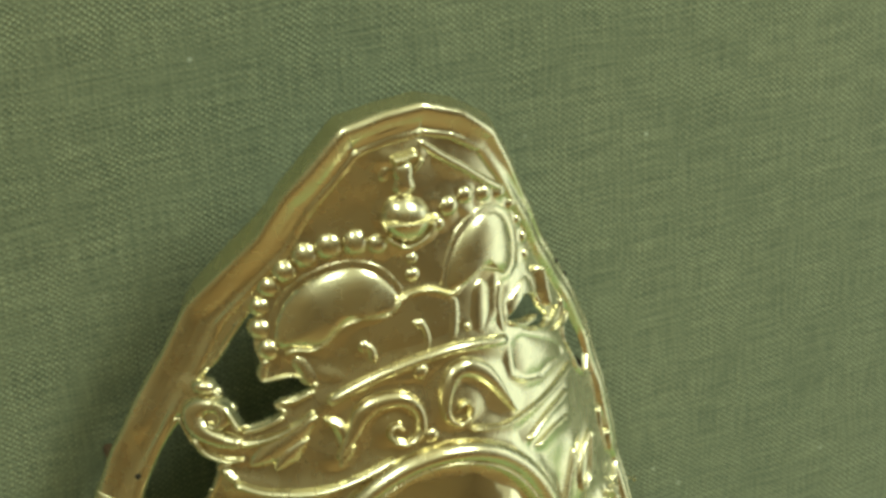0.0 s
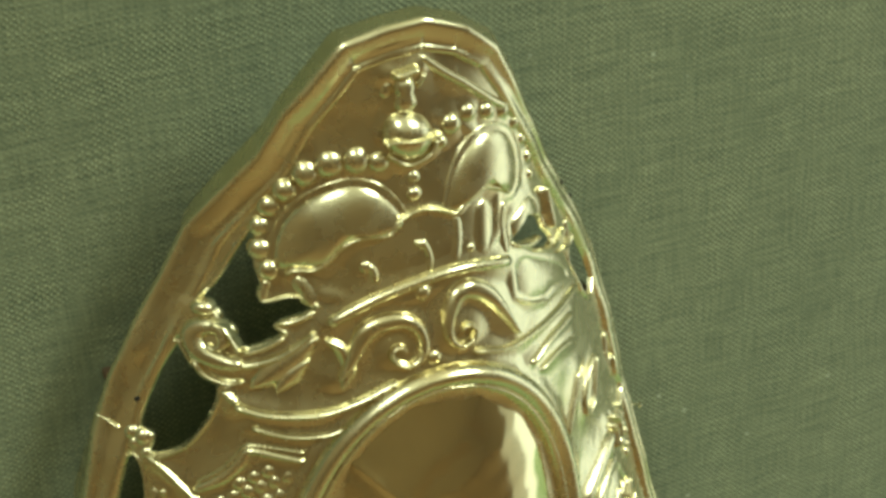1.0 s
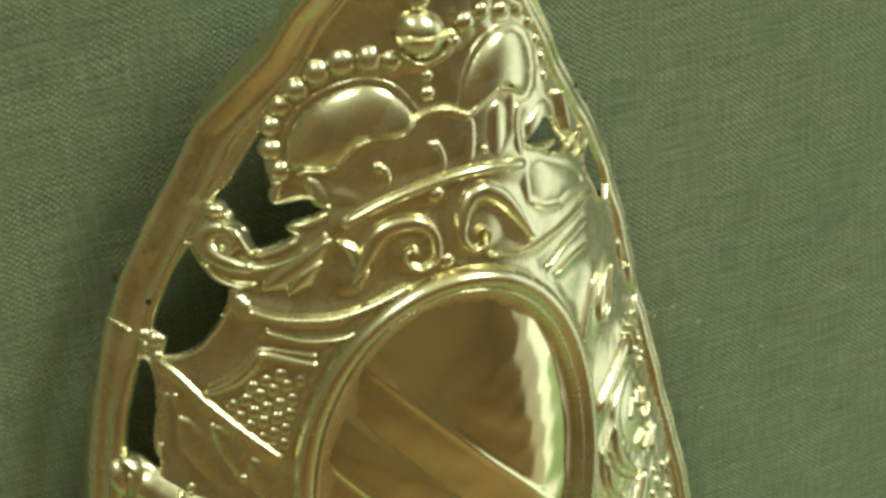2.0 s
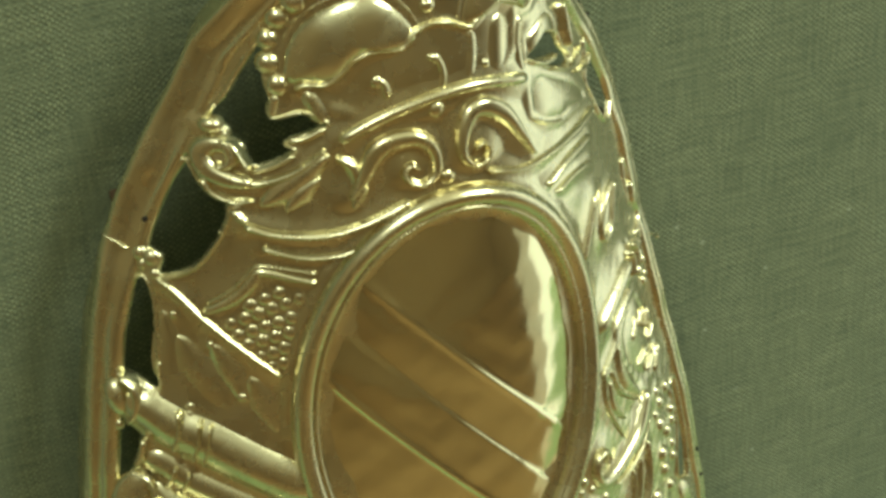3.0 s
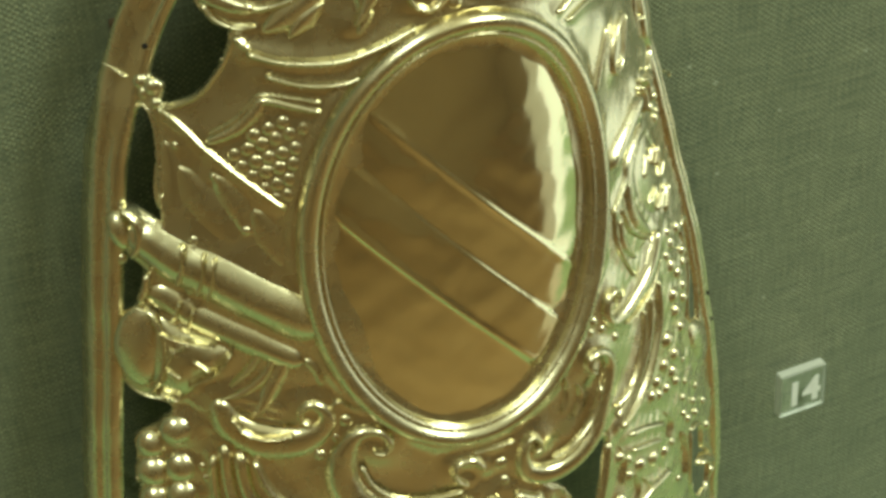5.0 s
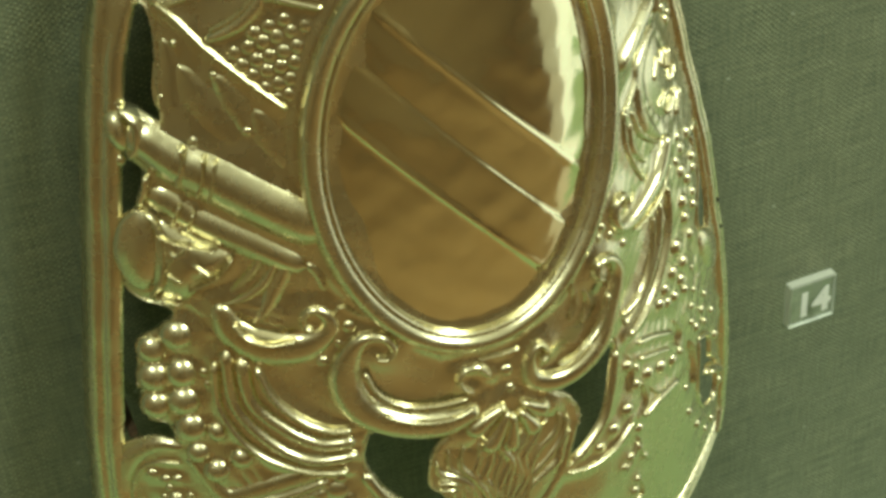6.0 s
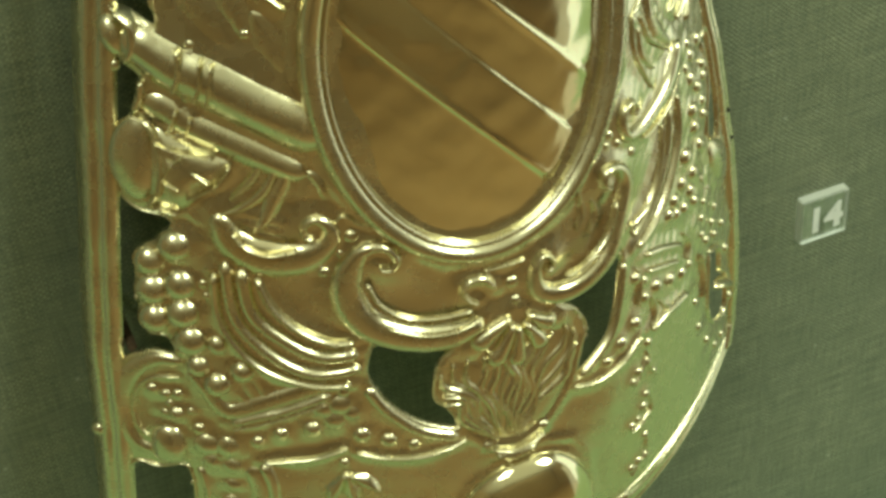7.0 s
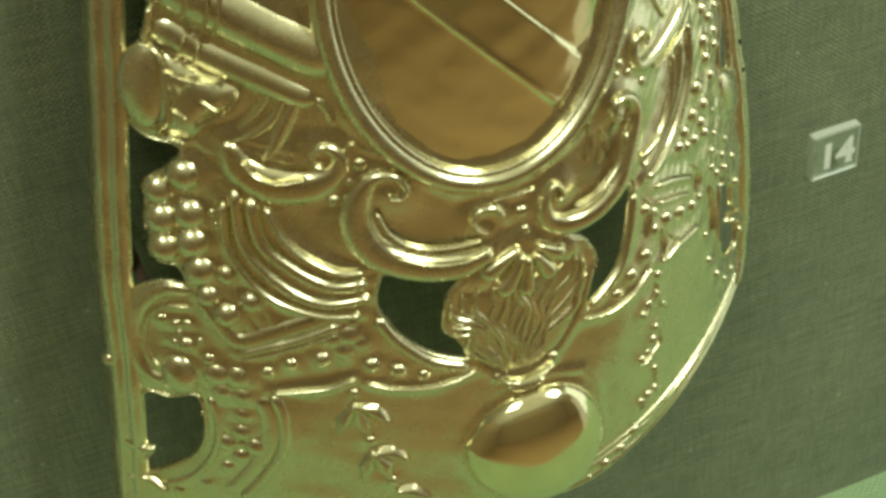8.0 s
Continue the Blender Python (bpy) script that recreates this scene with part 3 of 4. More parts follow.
stroke("drapery_fold", [(-58.8, 148.5), (-57, 141.8), (-53.9, 135.4), (-51.6, 130.1)], [1.7, 8.2, 9.9, 2.6], 0.6, plate, soft=True)
stroke("drapery_fold", [(-53, 146.8), (-50.5, 140.5), (-49, 133.3)], [1.7, 6.6, 2.3], 0.6, plate, soft=True)
stroke("drapery_fold", [(-60.3, 153.9), (-60.8, 147.9), (-61.8, 140.4), (-58.5, 133)], [1.7, 5, 5.6, 2], 0.6, plate, soft=True)
stroke("drapery_fold", [(-47.1, 139.1), (-45.4, 132.5), (-43.8, 125.7)], [1.7, 7.3, 2], 0.6, plate, soft=True)
beads("stud", [(-58.8, 152.9, 0.93), (-53.2, 146.4, 0.93), (-49.3, 134.5, 1.24)], plate)
stroke("twig", [(-67.7, 168.8), (-65.8, 167.9), (-63.7, 166.1)], 1.3, 2, plate)
beads("knot", [(-62.1, 165.6, 1.86), (-60.3, 164.8, 2.02), (-62.1, 163.4, 1.4), (-60.4, 161.5, 1.4)], plate)

# guns and drum
def knurled(parent, a, b, count, r):
    """A twisted-rope collar: small knobs in a row."""
    beads("knurl", [(a[0] + (b[0] - a[0]) * k / (count - 1), a[1] + (b[1] - a[1]) * k / (count - 1), r) for k in range(count)], parent)


stroke("barrel", [(-71.3, 134.9), (-68.6, 133.1), (-66.2, 130.9), (-62.5, 127.4), (-58.1, 124.8), (-51.1, 119.8), (-42.9, 114.2), (-37.5, 110.5)], [11.4, 10.6, 10.4, 11.6, 12.2, 12.2, 12.4, 12.6], 4.4, cannon_a, flat=False)
stroke("muzzle_lip", [(-70.2, 140.2), (-68.0, 136.6), (-68.6, 131.6), (-70.6, 128.8)], [2.0, 2.8, 2.8, 2.0], 4.8, cannon_a)
dome("muzzle", [(-73.4, 138.4), (-70.8, 138.8), (-69.4, 135.2), (-70.2, 130.6), (-72.4, 130.0), (-74.2, 134.0)], 3.2, cannon_a, power=0.4)
stroke("barrel_ring", [(-60.9, 132.5), (-61.2, 128.1), (-63.1, 123.1)], 1.7, 4.6, cannon_a, base=1.0)
stroke("barrel_ring", [(-57.4, 130.3), (-58.0, 125.8), (-59.9, 121.0)], 1.3, 4.6, cannon_a, base=1.0)
stroke("barrel_ring", [(-55.6, 129.1), (-56.4, 124.6), (-58.2, 119.8)], 1.1, 4.5, cannon_a, base=1.0)
knurled(cannon_a, (-59.2, 132.4), (-61.8, 121.2), 8, 1.5)
beads("stud", [(-73.1, 127.6, 1.4)], plate)
stroke("barrel", [(-69.9, 121.6), (-67.7, 119.6), (-65.0, 117.4), (-62.0, 114.8), (-52.6, 108.9), (-43.0, 102.6)], [8.6, 7.8, 7.6, 8.0, 7.6, 6.0], 2.2, cannon_b, flat=False)
stroke("muzzle_lip", [(-68.6, 125.2), (-69.6, 121.4), (-71.4, 117.8)], 2.4, 3.4, cannon_b)
stroke("barrel_ring", [(-63.6, 119.0), (-64.6, 116.4), (-66.0, 113.9)], 1.4, 4.0, cannon_b)
stroke("barrel_ring", [(-61.4, 117.4), (-62.4, 114.8), (-63.8, 112.3)], 1.4, 4.0, cannon_b)
knurled(cannon_b, (-62.6, 118.4), (-65.2, 112.6), 5, 1.2)
dome("drum_shell", [(-69.8, 115.4), (-63.8, 111.2), (-59.2, 109.0), (-56.2, 106.6), (-58.6, 102.4), (-63.4, 99.2), (-67.0, 95.6), (-72.1, 94.6), (-73.4, 104.0)], 2.6, drum, power=0.6)
dome("drum_head", [(-71.5, 117.2), (-69.4, 114.5), (-69.6, 107.7), (-71.6, 100.5), (-75.0, 97.4), (-78.0, 100.4), (-78.7, 107.2), (-76.0, 114.2)], 2.6, drum, power=0.36)
stroke("drum_hoop", [(-72.3, 117.6), (-69.4, 115.4), (-68.6, 108.4), (-70.4, 101.0), (-73.4, 96.6)], [1.0, 1.6, 1.6, 1.6, 1.0], 3.0, drum, base=0.8)
for line in ([(-69.0, 112.0), (-65.5, 110.2), (-58.9, 108.4)], [(-67.6, 108.4), (-65.9, 107.8), (-63.7, 109.4)], [(-63.8, 105.9), (-60.4, 102.5)], [(-56.4, 106.7), (-60.0, 102.2), (-66.0, 99.0)], [(-69.0, 103.3), (-66.2, 101.1)], [(-72.3, 97.2), (-67.6, 95.7)], [(-66.4, 107.6), (-69.0, 103.6), (-70.6, 99.2)]):
    stroke("drum_cord", line, 0.9, 3.6, drum, base=0.6)
stroke("drapery_fold", [(-48.4, 105.3), (-51.8, 99.7), (-56.5, 96.2), (-60.8, 95.0)], [2.0, 3.0, 2.4, 0.8], 1.5, plate, soft=True)
stroke("drapery_fold", [(-49.7, 108.8), (-53.6, 102.6), (-58.5, 98.0)], [1.6, 2.6, 0.8], 1.4, plate, soft=True)
stroke("drapery_fold", [(-45.4, 106.1), (-47.9, 101.5), (-50.1, 97.6), (-53.0, 92.5), (-55.5, 90.0)], [1.6, 4.0, 4.2, 3.0, 0.8], 1.5, plate, soft=True)
stroke("drapery_fold", [(-43, 104.2), (-41.0, 101.0), (-40.4, 97.0)], [3, 3.6, 2], 1.4, plate, soft=True)

# scrollwork under the shield
stroke("leaf_scroll", [(-61.3, 95.6), (-59.8, 88.5), (-54.7, 84), (-47.1, 83.4), (-41.6, 86.5), (-40.6, 90.2), (-42.7, 92.8), (-45.2, 91.7), (-45.6, 89), (-43.8, 88)], [3.3, 8.2, 10.2, 8.2, 5.3, 4, 3.3, 2.6, 2.3, 1.7], 2.8, plate)
stroke("scroll_edge", [(-58.6, 92), (-56.9, 88.5), (-53, 86.3), (-47.4, 87)], 1.3, 4.6, plate, base=2.2)
beads("boss", [(-36.8, 87.7, 1.86), (-39.4, 83.7, 1.24), (-43.4, 79.5, 1.4)], plate)
stroke("twig", [(-40, 90.6), (-37.7, 93), (-34.9, 90.8), (-31.7, 89.4)], 1.2, 1.8, plate)
stroke("scroll_arm", [(-32.6, 79.8), (-30.1, 79), (-28.6, 81.4), (-30.8, 84.6), (-34.9, 84.4), (-38.3, 79.6), (-39.6, 72.6), (-37.1, 65.7), (-29.7, 60.7), (-20.1, 58.7), (-12, 60.9)], [1.3, 2.3, 3, 3.3, 4.3, 6.6, 7.9, 8.6, 8.2, 7.9, 4], 4, plate)
stroke("scroll_edge", [(-35.3, 76), (-33.2, 69.9), (-27.9, 65.6), (-20.7, 64.2), (-14.4, 64.3)], 1.3, 2.4, plate, base=1)
stroke("scroll_edge", [(-32.7, 65.4), (-25.9, 62.1), (-18.5, 61.3), (-13, 63.3)], 1.2, 4.8, plate, base=3)
stroke("arched_moulding", [(-56.5, 79.9), (-54.8, 72.1), (-50.5, 66), (-44.8, 62.1), (-39.6, 61.6)], 2.6, 3.4, plate)
stroke("arched_moulding", [(-59.1, 82.1), (-59, 70.8), (-53.8, 63.3), (-47.1, 58.5), (-39.3, 58.4)], 4, 3.4, plate)
stroke("arched_moulding", [(-61.7, 84.2), (-62.4, 70.2), (-57.2, 60.1), (-49.5, 54.3), (-39.2, 54.6)], 3.6, 3.4, plate)
stroke("arched_moulding", [(-64.3, 81.4), (-65.3, 68.8), (-60.4, 57.7), (-51.1, 51.6), (-41.9, 50.5)], 2.6, 3.4, plate)
beads("grape", [(-70.8, 87.1, 4.18), (-76.2, 83.3, 3.88), (-71.6, 77.5, 4.18), (-77.1, 76.2, 4.03), (-72.4, 70.5, 4.18), (-78, 69.1, 4.03), (-72.3, 63.3, 4.18), (-67.2, 62.3, 2.79), (-72, 56.8, 3.1), (-69.1, 51.8, 3.56), (-63.6, 55.2, 3.1), (-67.1, 77.9, 1.4), (-66.9, 74.9, 1.24)], grapes)

# lower border
stroke("big_volute", [(-74.6, 57.6), (-79.9, 58.0), (-85.5, 54.1), (-89.3, 47.5), (-90.2, 39.6), (-88.3, 34.2), (-84.6, 32.6)], [3.4, 4.4, 5.0, 5.4, 5.2, 4.6, 4.0], 1.7, plate)
stroke("volute_line", [(-76.0, 53.6), (-80.4, 53.6), (-84.4, 51.0), (-86.8, 45.4), (-86.8, 39.4), (-85.2, 36.6)], [0.8, 1.4, 1.6, 1.6, 1.4, 1.0], 1.4, plate)
dome("volute_eye", [(-84.9, 37.6), (-82.4, 40.2), (-79.1, 39.2), (-78.1, 34.3), (-79.8, 30.0), (-82.9, 28.9), (-85.6, 31.5)], 2.6, plate, power=0.4)
beads("seed", [(-82.5, 49.9, 1.6), (-80, 48.7, 1.43), (-77.6, 48.9, 1.43), (-79.6, 46.2, 1.07), (-81, 43.6, 1.25), (-78.8, 43.4, 2.14), (-75.8, 44.2, 1.25), (-75.1, 39.3, 1.78), (-95.5, 37.1, 1.96)], plate)
beads("petal", [(-74.4, 34.8, 3.47), (-70.1, 34.2, 3.47), (-74.1, 30, 2.82), (-70.1, 28.7, 2.82), (-72.1, 31.6, 1.95), (-71.1, 23, 2.39), (-75.8, 14.4, 2.82), (-70, 13, 2.82), (-72.2, 17.8, 2.82), (-73.5, 10.2, 2.6), (-72.8, 14.2, 1.74), (-77, 6.7, 1.95), (-82.4, 1.1, 1.95), (-88.7, -2.1, 1.74), (-82.5, 4.8, 1.74)], plate)
beads("petal", [(-48.9, 43.9, 2.82), (-45.5, 44.6, 3.04), (-43.3, 42.1, 2.6), (-47.1, 40.6, 2.82), (-47.6, 46.4, 1.95), (-44.2, 48, 1.74)], plate)
stroke("frame_moulding", [(-68.5, 41), (-61.8, 43), (-55.8, 44.5), (-46.4, 48)], 3, 2, plate)
stroke("frame_moulding", [(-68.8, 39.3), (-62.2, 40.8), (-54.8, 43.2), (-47.4, 45.6)], 1, 1.6, plate)
stroke("frame_moulding", [(-64, 30), (-58.1, 30.4), (-52.1, 30.8), (-45.5, 32.9)], 1.7, 2.4, plate)
stroke("frame_moulding", [(-63.8, 29.6), (-62.7, 22.1), (-64.4, 12.4), (-70.1, 3.3), (-75.4, -3.4)], 3.6, 2.2, plate)
stroke("frame_moulding", [(-76.8, 28.6), (-76.5, 20.2), (-79, 11.1), (-84.4, 3.7), (-91.8, -0.4)], 2.6, 1.6, plate)
beads("bead", [(-63.9, 35.7, 1.71), (-58.7, 37.9, 1.86), (-52.1, 38.7, 2.17), (-42, 35.8, 2.33), (-36.5, 33.3, 2.02), (-31.2, 30.9, 1.55)], plate)
stroke("arc_moulding", [(-44.1, 31.3), (-37.7, 28.6), (-30.3, 27.4), (-23.8, 28.2), (-19.4, 29.9)], 1.7, 2.2, plate)
stroke("arc_moulding", [(-39.2, 48.8), (-36, 41.7), (-29.4, 34.5), (-20.9, 30.7)], 3.6, 2.2, plate)
beads("drop", [(-46.9, 28.4, 1.4), (-45.3, 13.5, 1.4), (-41.9, -0.1, 1.4)], plate)
stroke("husk_leaf", [(-47, 25.6), (-50, 20.4), (-51.9, 17)], [1.3, 4.6, 1], 2.2, plate, soft=True)
stroke("husk_leaf", [(-46.6, 25.5), (-46.4, 19.9), (-45.1, 15.3)], [1.3, 4.6, 1], 2.2, plate, soft=True)
stroke("husk_leaf", [(-46.3, 25), (-43.3, 22.4), (-40, 18.9)], [1.3, 4.6, 1], 2.2, plate, soft=True)
stroke("husk_leaf", [(-45.1, 10.3), (-46.9, 5.4), (-48.1, 0.9)], [1.3, 4.6, 1], 2.2, plate, soft=True)
stroke("husk_leaf", [(-44.8, 10.3), (-41.4, 9.1), (-37.2, 6.4)], [1.3, 4.6, 1], 2.2, plate, soft=True)
stroke("husk_leaf", [(-44.8, 10.3), (-43.2, 4.8), (-42.4, 0.9)], [1.3, 4.6, 1], 2.2, plate, soft=True)
stroke("husk_leaf", [(-41.5, -3.1), (-37.8, -4.4), (-33.4, -7.4)], [1.3, 4.6, 1], 2.2, plate, soft=True)
stroke("rim_leaf", [(-97.8, 13.9), (-94.3, 11), (-91.3, 11.5)], [5, 4, 1.3], 2, plate)
stroke("rim_leaf", [(-99, 2), (-94.5, 1), (-91, -2.6)], [1.7, 2.6, 1.3], 2, plate)
stroke("flat_band", [(-74.0, 55.8), (-71.6, 49.8), (-68.1, 44.2), (-60.6, 46.2), (-51.4, 49.2), (-45.6, 51.0)], [3.6, 4.4, 5.4, 5.6, 5.4, 4.8], 1.4, plate)
stroke("flat_band", [(-66.5, 28.9), (-65.7, 21.3), (-67.6, 12.5), (-73, 3.8), (-78.2, -2)], 5, 1.4, plate)

# shell and flames
stroke("shell_curl", [(-12.7, 65.5), (-15.1, 67.1), (-15.8, 69.8), (-13.8, 71.7), (-10.8, 71.1), (-8.6, 68.1)], [1.3, 2, 2.3, 3, 3.3, 2.3], 3.2, plate)
beads("bead", [(-4.7, 68.1, 1.71), (-4.3, 63.2, 1.4), (-4.4, 59.4, 1.24)], plate)
stroke("shell_rib", [(-6, 60.2), (-10.7, 57.2), (-15.6, 53.8)], [2.6, 4.6, 6.3], 4, plate)
stroke("shell_rib", [(-5.6, 58.5), (-8.5, 52.7), (-12.1, 48.1)], [2.6, 4.6, 6.3], 4, plate)
stroke("shell_rib", [(-4.7, 57.5), (-5.4, 50.8), (-6.4, 46.2)], [2.6, 4.6, 6.3], 4, plate)
stroke("shell_rib", [(-3.3, 57.7), (-1, 53.1), (0.7, 48.9)], [2.6, 4.6, 6.3], 4, plate)
stroke("shell_rib", [(-2.8, 59.8), (1.3, 56), (4.7, 54.7)], [2.6, 4.6, 6.3], 4, plate)
stroke("shell_edge", [(-11.1, 73.2), (-6.4, 73.2), (-1.1, 73.2)], 1.3, 2, plate)
stroke("scroll_arm", [(2.7, 68.6), (4.8, 70.3), (2.8, 73.2), (0.6, 69.9), (0.9, 64.4), (5.9, 61.4), (13.1, 62), (19.5, 66), (23, 73.3), (25.3, 80.7), (23.3, 85.5), (19.8, 86.2), (18.9, 83.3), (21, 81.7)], [1.3, 2, 2.3, 3.6, 5.6, 6.3, 6.3, 6.3, 5.6, 4.6, 3.6, 3, 2.3, 1.7], 4, plate)
stroke("scroll_edge", [(6.6, 66.5), (12.1, 67.6), (18, 72), (20.8, 78.8)], 1.3, 4.4, plate, base=2.4)
flames([(-20.5, 53.2), (-23.3, 47.8), (-23.6, 40.8), (-20.5, 33.5), (-17, 27.6), (-12.2, 24.7), (-5.2, 24.3), (0.1, 27.7), (4.1, 32.1), (7.6, 37), (11.4, 46.2), (9.7, 54), (4.9, 56.4), (-2.4, 52.9), (-9.1, 53.6), (-15.7, 52.6)], (-9.8, 23.8), "wavy flames rising from the urn")

# urn
dome("urn_body", [(-25.0, 4.7), (-23.4, 9.3), (-19.3, 14.8), (-12.8, 18.6), (-6.5, 19.8), (-0.1, 18.8), (5.4, 14.9), (9.6, 7.5), (10.6, -1.5), (7.7, -10.0), (2.0, -15.4), (-6.0, -16.6), (-16.0, -13.0), (-23.0, -5.0)], 7.5, urn, mat=gold_polished)
stroke("urn_neck", [(-13.4, 22.6), (-8.6, 21.4), (-3.4, 22.4)], [2.0, 5.0, 2.0], 2.4, urn, flat=False)
stroke("urn_lip", [(-14.4, 25.8), (-9.6, 24.2), (-5.1, 24.8), (-1.6, 26.6)], 1.7, 4.4, urn)
beads("urn_knob", [(-14.8, 25.8, 1.8), (-1.2, 27.0, 1.7)], urn)

# far side
beads("bead", [(20.4, -9.2, 1.71), (15.7, -12.2, 1.71), (10.9, -14.6, 1.71), (6.1, -16.7, 1.08)], plate)
stroke("husk_leaf", [(28.7, 19.5), (29.8, 15.9), (29.2, 12.7)], [0.7, 1.5, 0.5], 1.2, plate, soft=True)
stroke("husk_leaf", [(29.2, 13.7), (26.2, 11.3), (22.8, 11)], [0.7, 1.5, 0.5], 1.2, plate, soft=True)
stroke("husk_leaf", [(28.1, 8), (27.6, 2.8), (28.3, -1.7)], [0.7, 1.5, 0.5], 1.2, plate, soft=True)
stroke("husk_leaf", [(27.9, 0.6), (24.4, -1.4), (22.4, -3.8)], [0.7, 1.5, 0.5], 1.2, plate, soft=True)
stroke("husk_leaf", [(29.1, 31.9), (29.9, 26.3), (32.4, 21.9)], [0.7, 1.5, 0.5], 1.2, plate, soft=True)
stroke("husk_leaf", [(29, 30.3), (26.9, 26.7), (24.5, 24.1)], [0.7, 1.5, 0.5], 1.2, plate, soft=True)
beads("husk_leaf", [(28.2, 19.2, 1.24), (27.2, 16, 1.55), (23.3, 12.3, 1.4), (25.2, 13.3, 1.24), (27.4, 6.6, 1.4), (27.4, -0.1, 1.55), (22.6, -1.3, 1.4), (24.9, -0.4, 1.4), (29.2, 28.4, 1.4), (26.3, 27.4, 1.4), (24.3, 25.5, 1.24), (31.1, 24.2, 1.24)], plate)
beads("seed", [(52.7, 62.7, 1.25), (55, 58.6, 1.25), (53.2, 56.2, 1.25), (58, 50.9, 1.25), (51.9, 52.6, 1.25), (56.3, 47.9, 1.43), (51.6, 48.2, 1.25), (57.4, 43.5, 1.25), (53.4, 45.2, 1.43), (61.2, 43.5, 1.25), (62.2, 35.1, 1.6), (27.2, 53.7, 1.78), (29.8, 51.3, 1.6), (33.7, 47.2, 2.14), (38.3, 45.9, 1.96), (42.7, 44.3, 1.96), (45.9, 44.4, 1.43), (29.8, 46.6, 1.6), (26.3, 41.8, 1.96), (21.7, 38.7, 1.96), (17.2, 36, 1.6), (29.7, 33.9, 1.6), (47.7, 31.8, 1.25), (49, 23, 1.43), (52.8, 15.2, 1.43), (57.1, 9, 1.43), (60.7, 8.7, 1.43), (65.4, 16.8, 1.43)], plate)
stroke("moulding", [(34.8, 157.0), (31.6, 150.7), (28.4, 144.6)], [2.2, 3.0, 2.4], 1.8, plate)
stroke("loop", [(42.6, 155.0), (41.0, 150.4), (39.4, 146.2), (36.4, 145.0), (36.0, 149.0), (38.4, 153.6), (42.0, 156.0)], 1.5, 1.8, plate)
stroke("flag_tip", [(50.6, 149.0), (51.4, 144.6), (53.2, 139.6), (49.9, 136.8)], [1.4, 2.2, 2.4, 1.0], 2.0, plate)
stroke("gun_barrel", [(45.6, 134.8), (42.3, 133.3), (36.0, 130.0), (30.4, 126.2)], [4.2, 5.4, 5.8, 5.8], 3.4, plate, flat=False)
stroke("barrel_ring", [(44.2, 137.2), (45.4, 134.2), (45.2, 130.4)], 1.8, 3.8, plate)
stroke("barrel_ring", [(46.6, 137.4), (47.8, 134.6), (47.6, 131.0)], 1.4, 3.4, plate)
stroke("gun_muzzle", [(46.8, 135.0), (49.2, 135.0), (51.4, 136.0)], [3.4, 3.0, 4.4], 3.0, plate)
beads("knurl", [(51.4, 131.7, 1.6), (50.2, 128.4, 1.7), (51.8, 124.8, 1.6), (53.0, 129.0, 1.3), (49.0, 131.0, 1.3), (53.2, 125.6, 1.1)], plate)
stroke("flag_edge", [(44.9, 128.4), (40.6, 126.0), (37.6, 123.4), (36.2, 120.4), (31.1, 115.8)], [1.4, 2.4, 2.6, 2.4, 1.2], 1.6, plate)
dome("flag_panel", [(46.4, 127.0), (41.4, 124.2), (38.8, 119.6), (40.2, 112.6), (44.6, 106.0), (49.6, 104.0), (53.0, 110.0), (50.0, 119.0)], 1.0, plate)
for line in ([(51.8, 115.4), (49.2, 112.3)], [(47.6, 112.4), (43.7, 109.8)], [(52.8, 109.0), (50.3, 103.6)], [(45.2, 121.2), (42.6, 116.5)], [(48.0, 121.1), (46.1, 117.6)], [(50.2, 119.8), (48.4, 115.6)], [(49.8, 109.4), (47.2, 106.0)]):
    stroke("embroidery", line, 1.1, 1.8, plate, base=0.3)
stroke("plume", [(37.0, 119.4), (37.9, 113.4), (40.2, 108.0), (44.0, 102.4)], [1.0, 4.0, 4.6, 1.6], 1.5, plate, soft=True)
stroke("plume_quill", [(31.4, 117.0), (31.1, 109.6), (33.1, 103.5), (36.2, 97.0)], [1.2, 1.8, 1.8, 1.0], 1.8, plate)
stroke("plume_quill", [(33.8, 115.4), (36.6, 108.2), (43.0, 102.0)], [1.2, 1.8, 1.2], 1.8, plate)
stroke("plume", [(33.4, 112.6), (34.2, 106.4), (37.6, 100.6)], [1.0, 3.0, 1.0], 1.2, plate, soft=True)
stroke("scroll_arm", [(45.4, 103.0), (44.0, 98.6), (41.0, 94.8), (36.3, 92.6), (31.4, 90.8), (27.4, 91.0), (25.6, 94.1), (26.2, 97.6), (28.4, 98.6), (29.6, 96.6), (28.6, 94.9)], [3.0, 5.2, 5.6, 5.0, 4.6, 4.0, 3.0, 2.4, 2.0, 1.7, 1.3], 3.4, plate)
stroke("scroll_edge", [(44.6, 96.4), (41.2, 91.8), (36.0, 89.2), (31.0, 88.2)], 1.0, 2.6, plate, base=0.3)
stroke("moulding", [(43.8, 91.0), (43.9, 82.0), (40.3, 73.0), (35.2, 66.2), (27.5, 61.6)], [1.4, 2.2, 2.4, 2.4, 2.0], 2.6, plate)
stroke("moulding", [(41.4, 88.4), (40.3, 80.0), (37.0, 73.6), (32.4, 68.4), (27.0, 64.8)], [1.0, 3.6, 3.8, 3.2, 1.4], 1.8, plate, soft=True)
stroke("moulding", [(38.0, 87.4), (37.0, 78.7), (32.6, 71.0), (25.6, 68.6)], [1.0, 1.8, 2.0, 1.4], 2.2, plate)
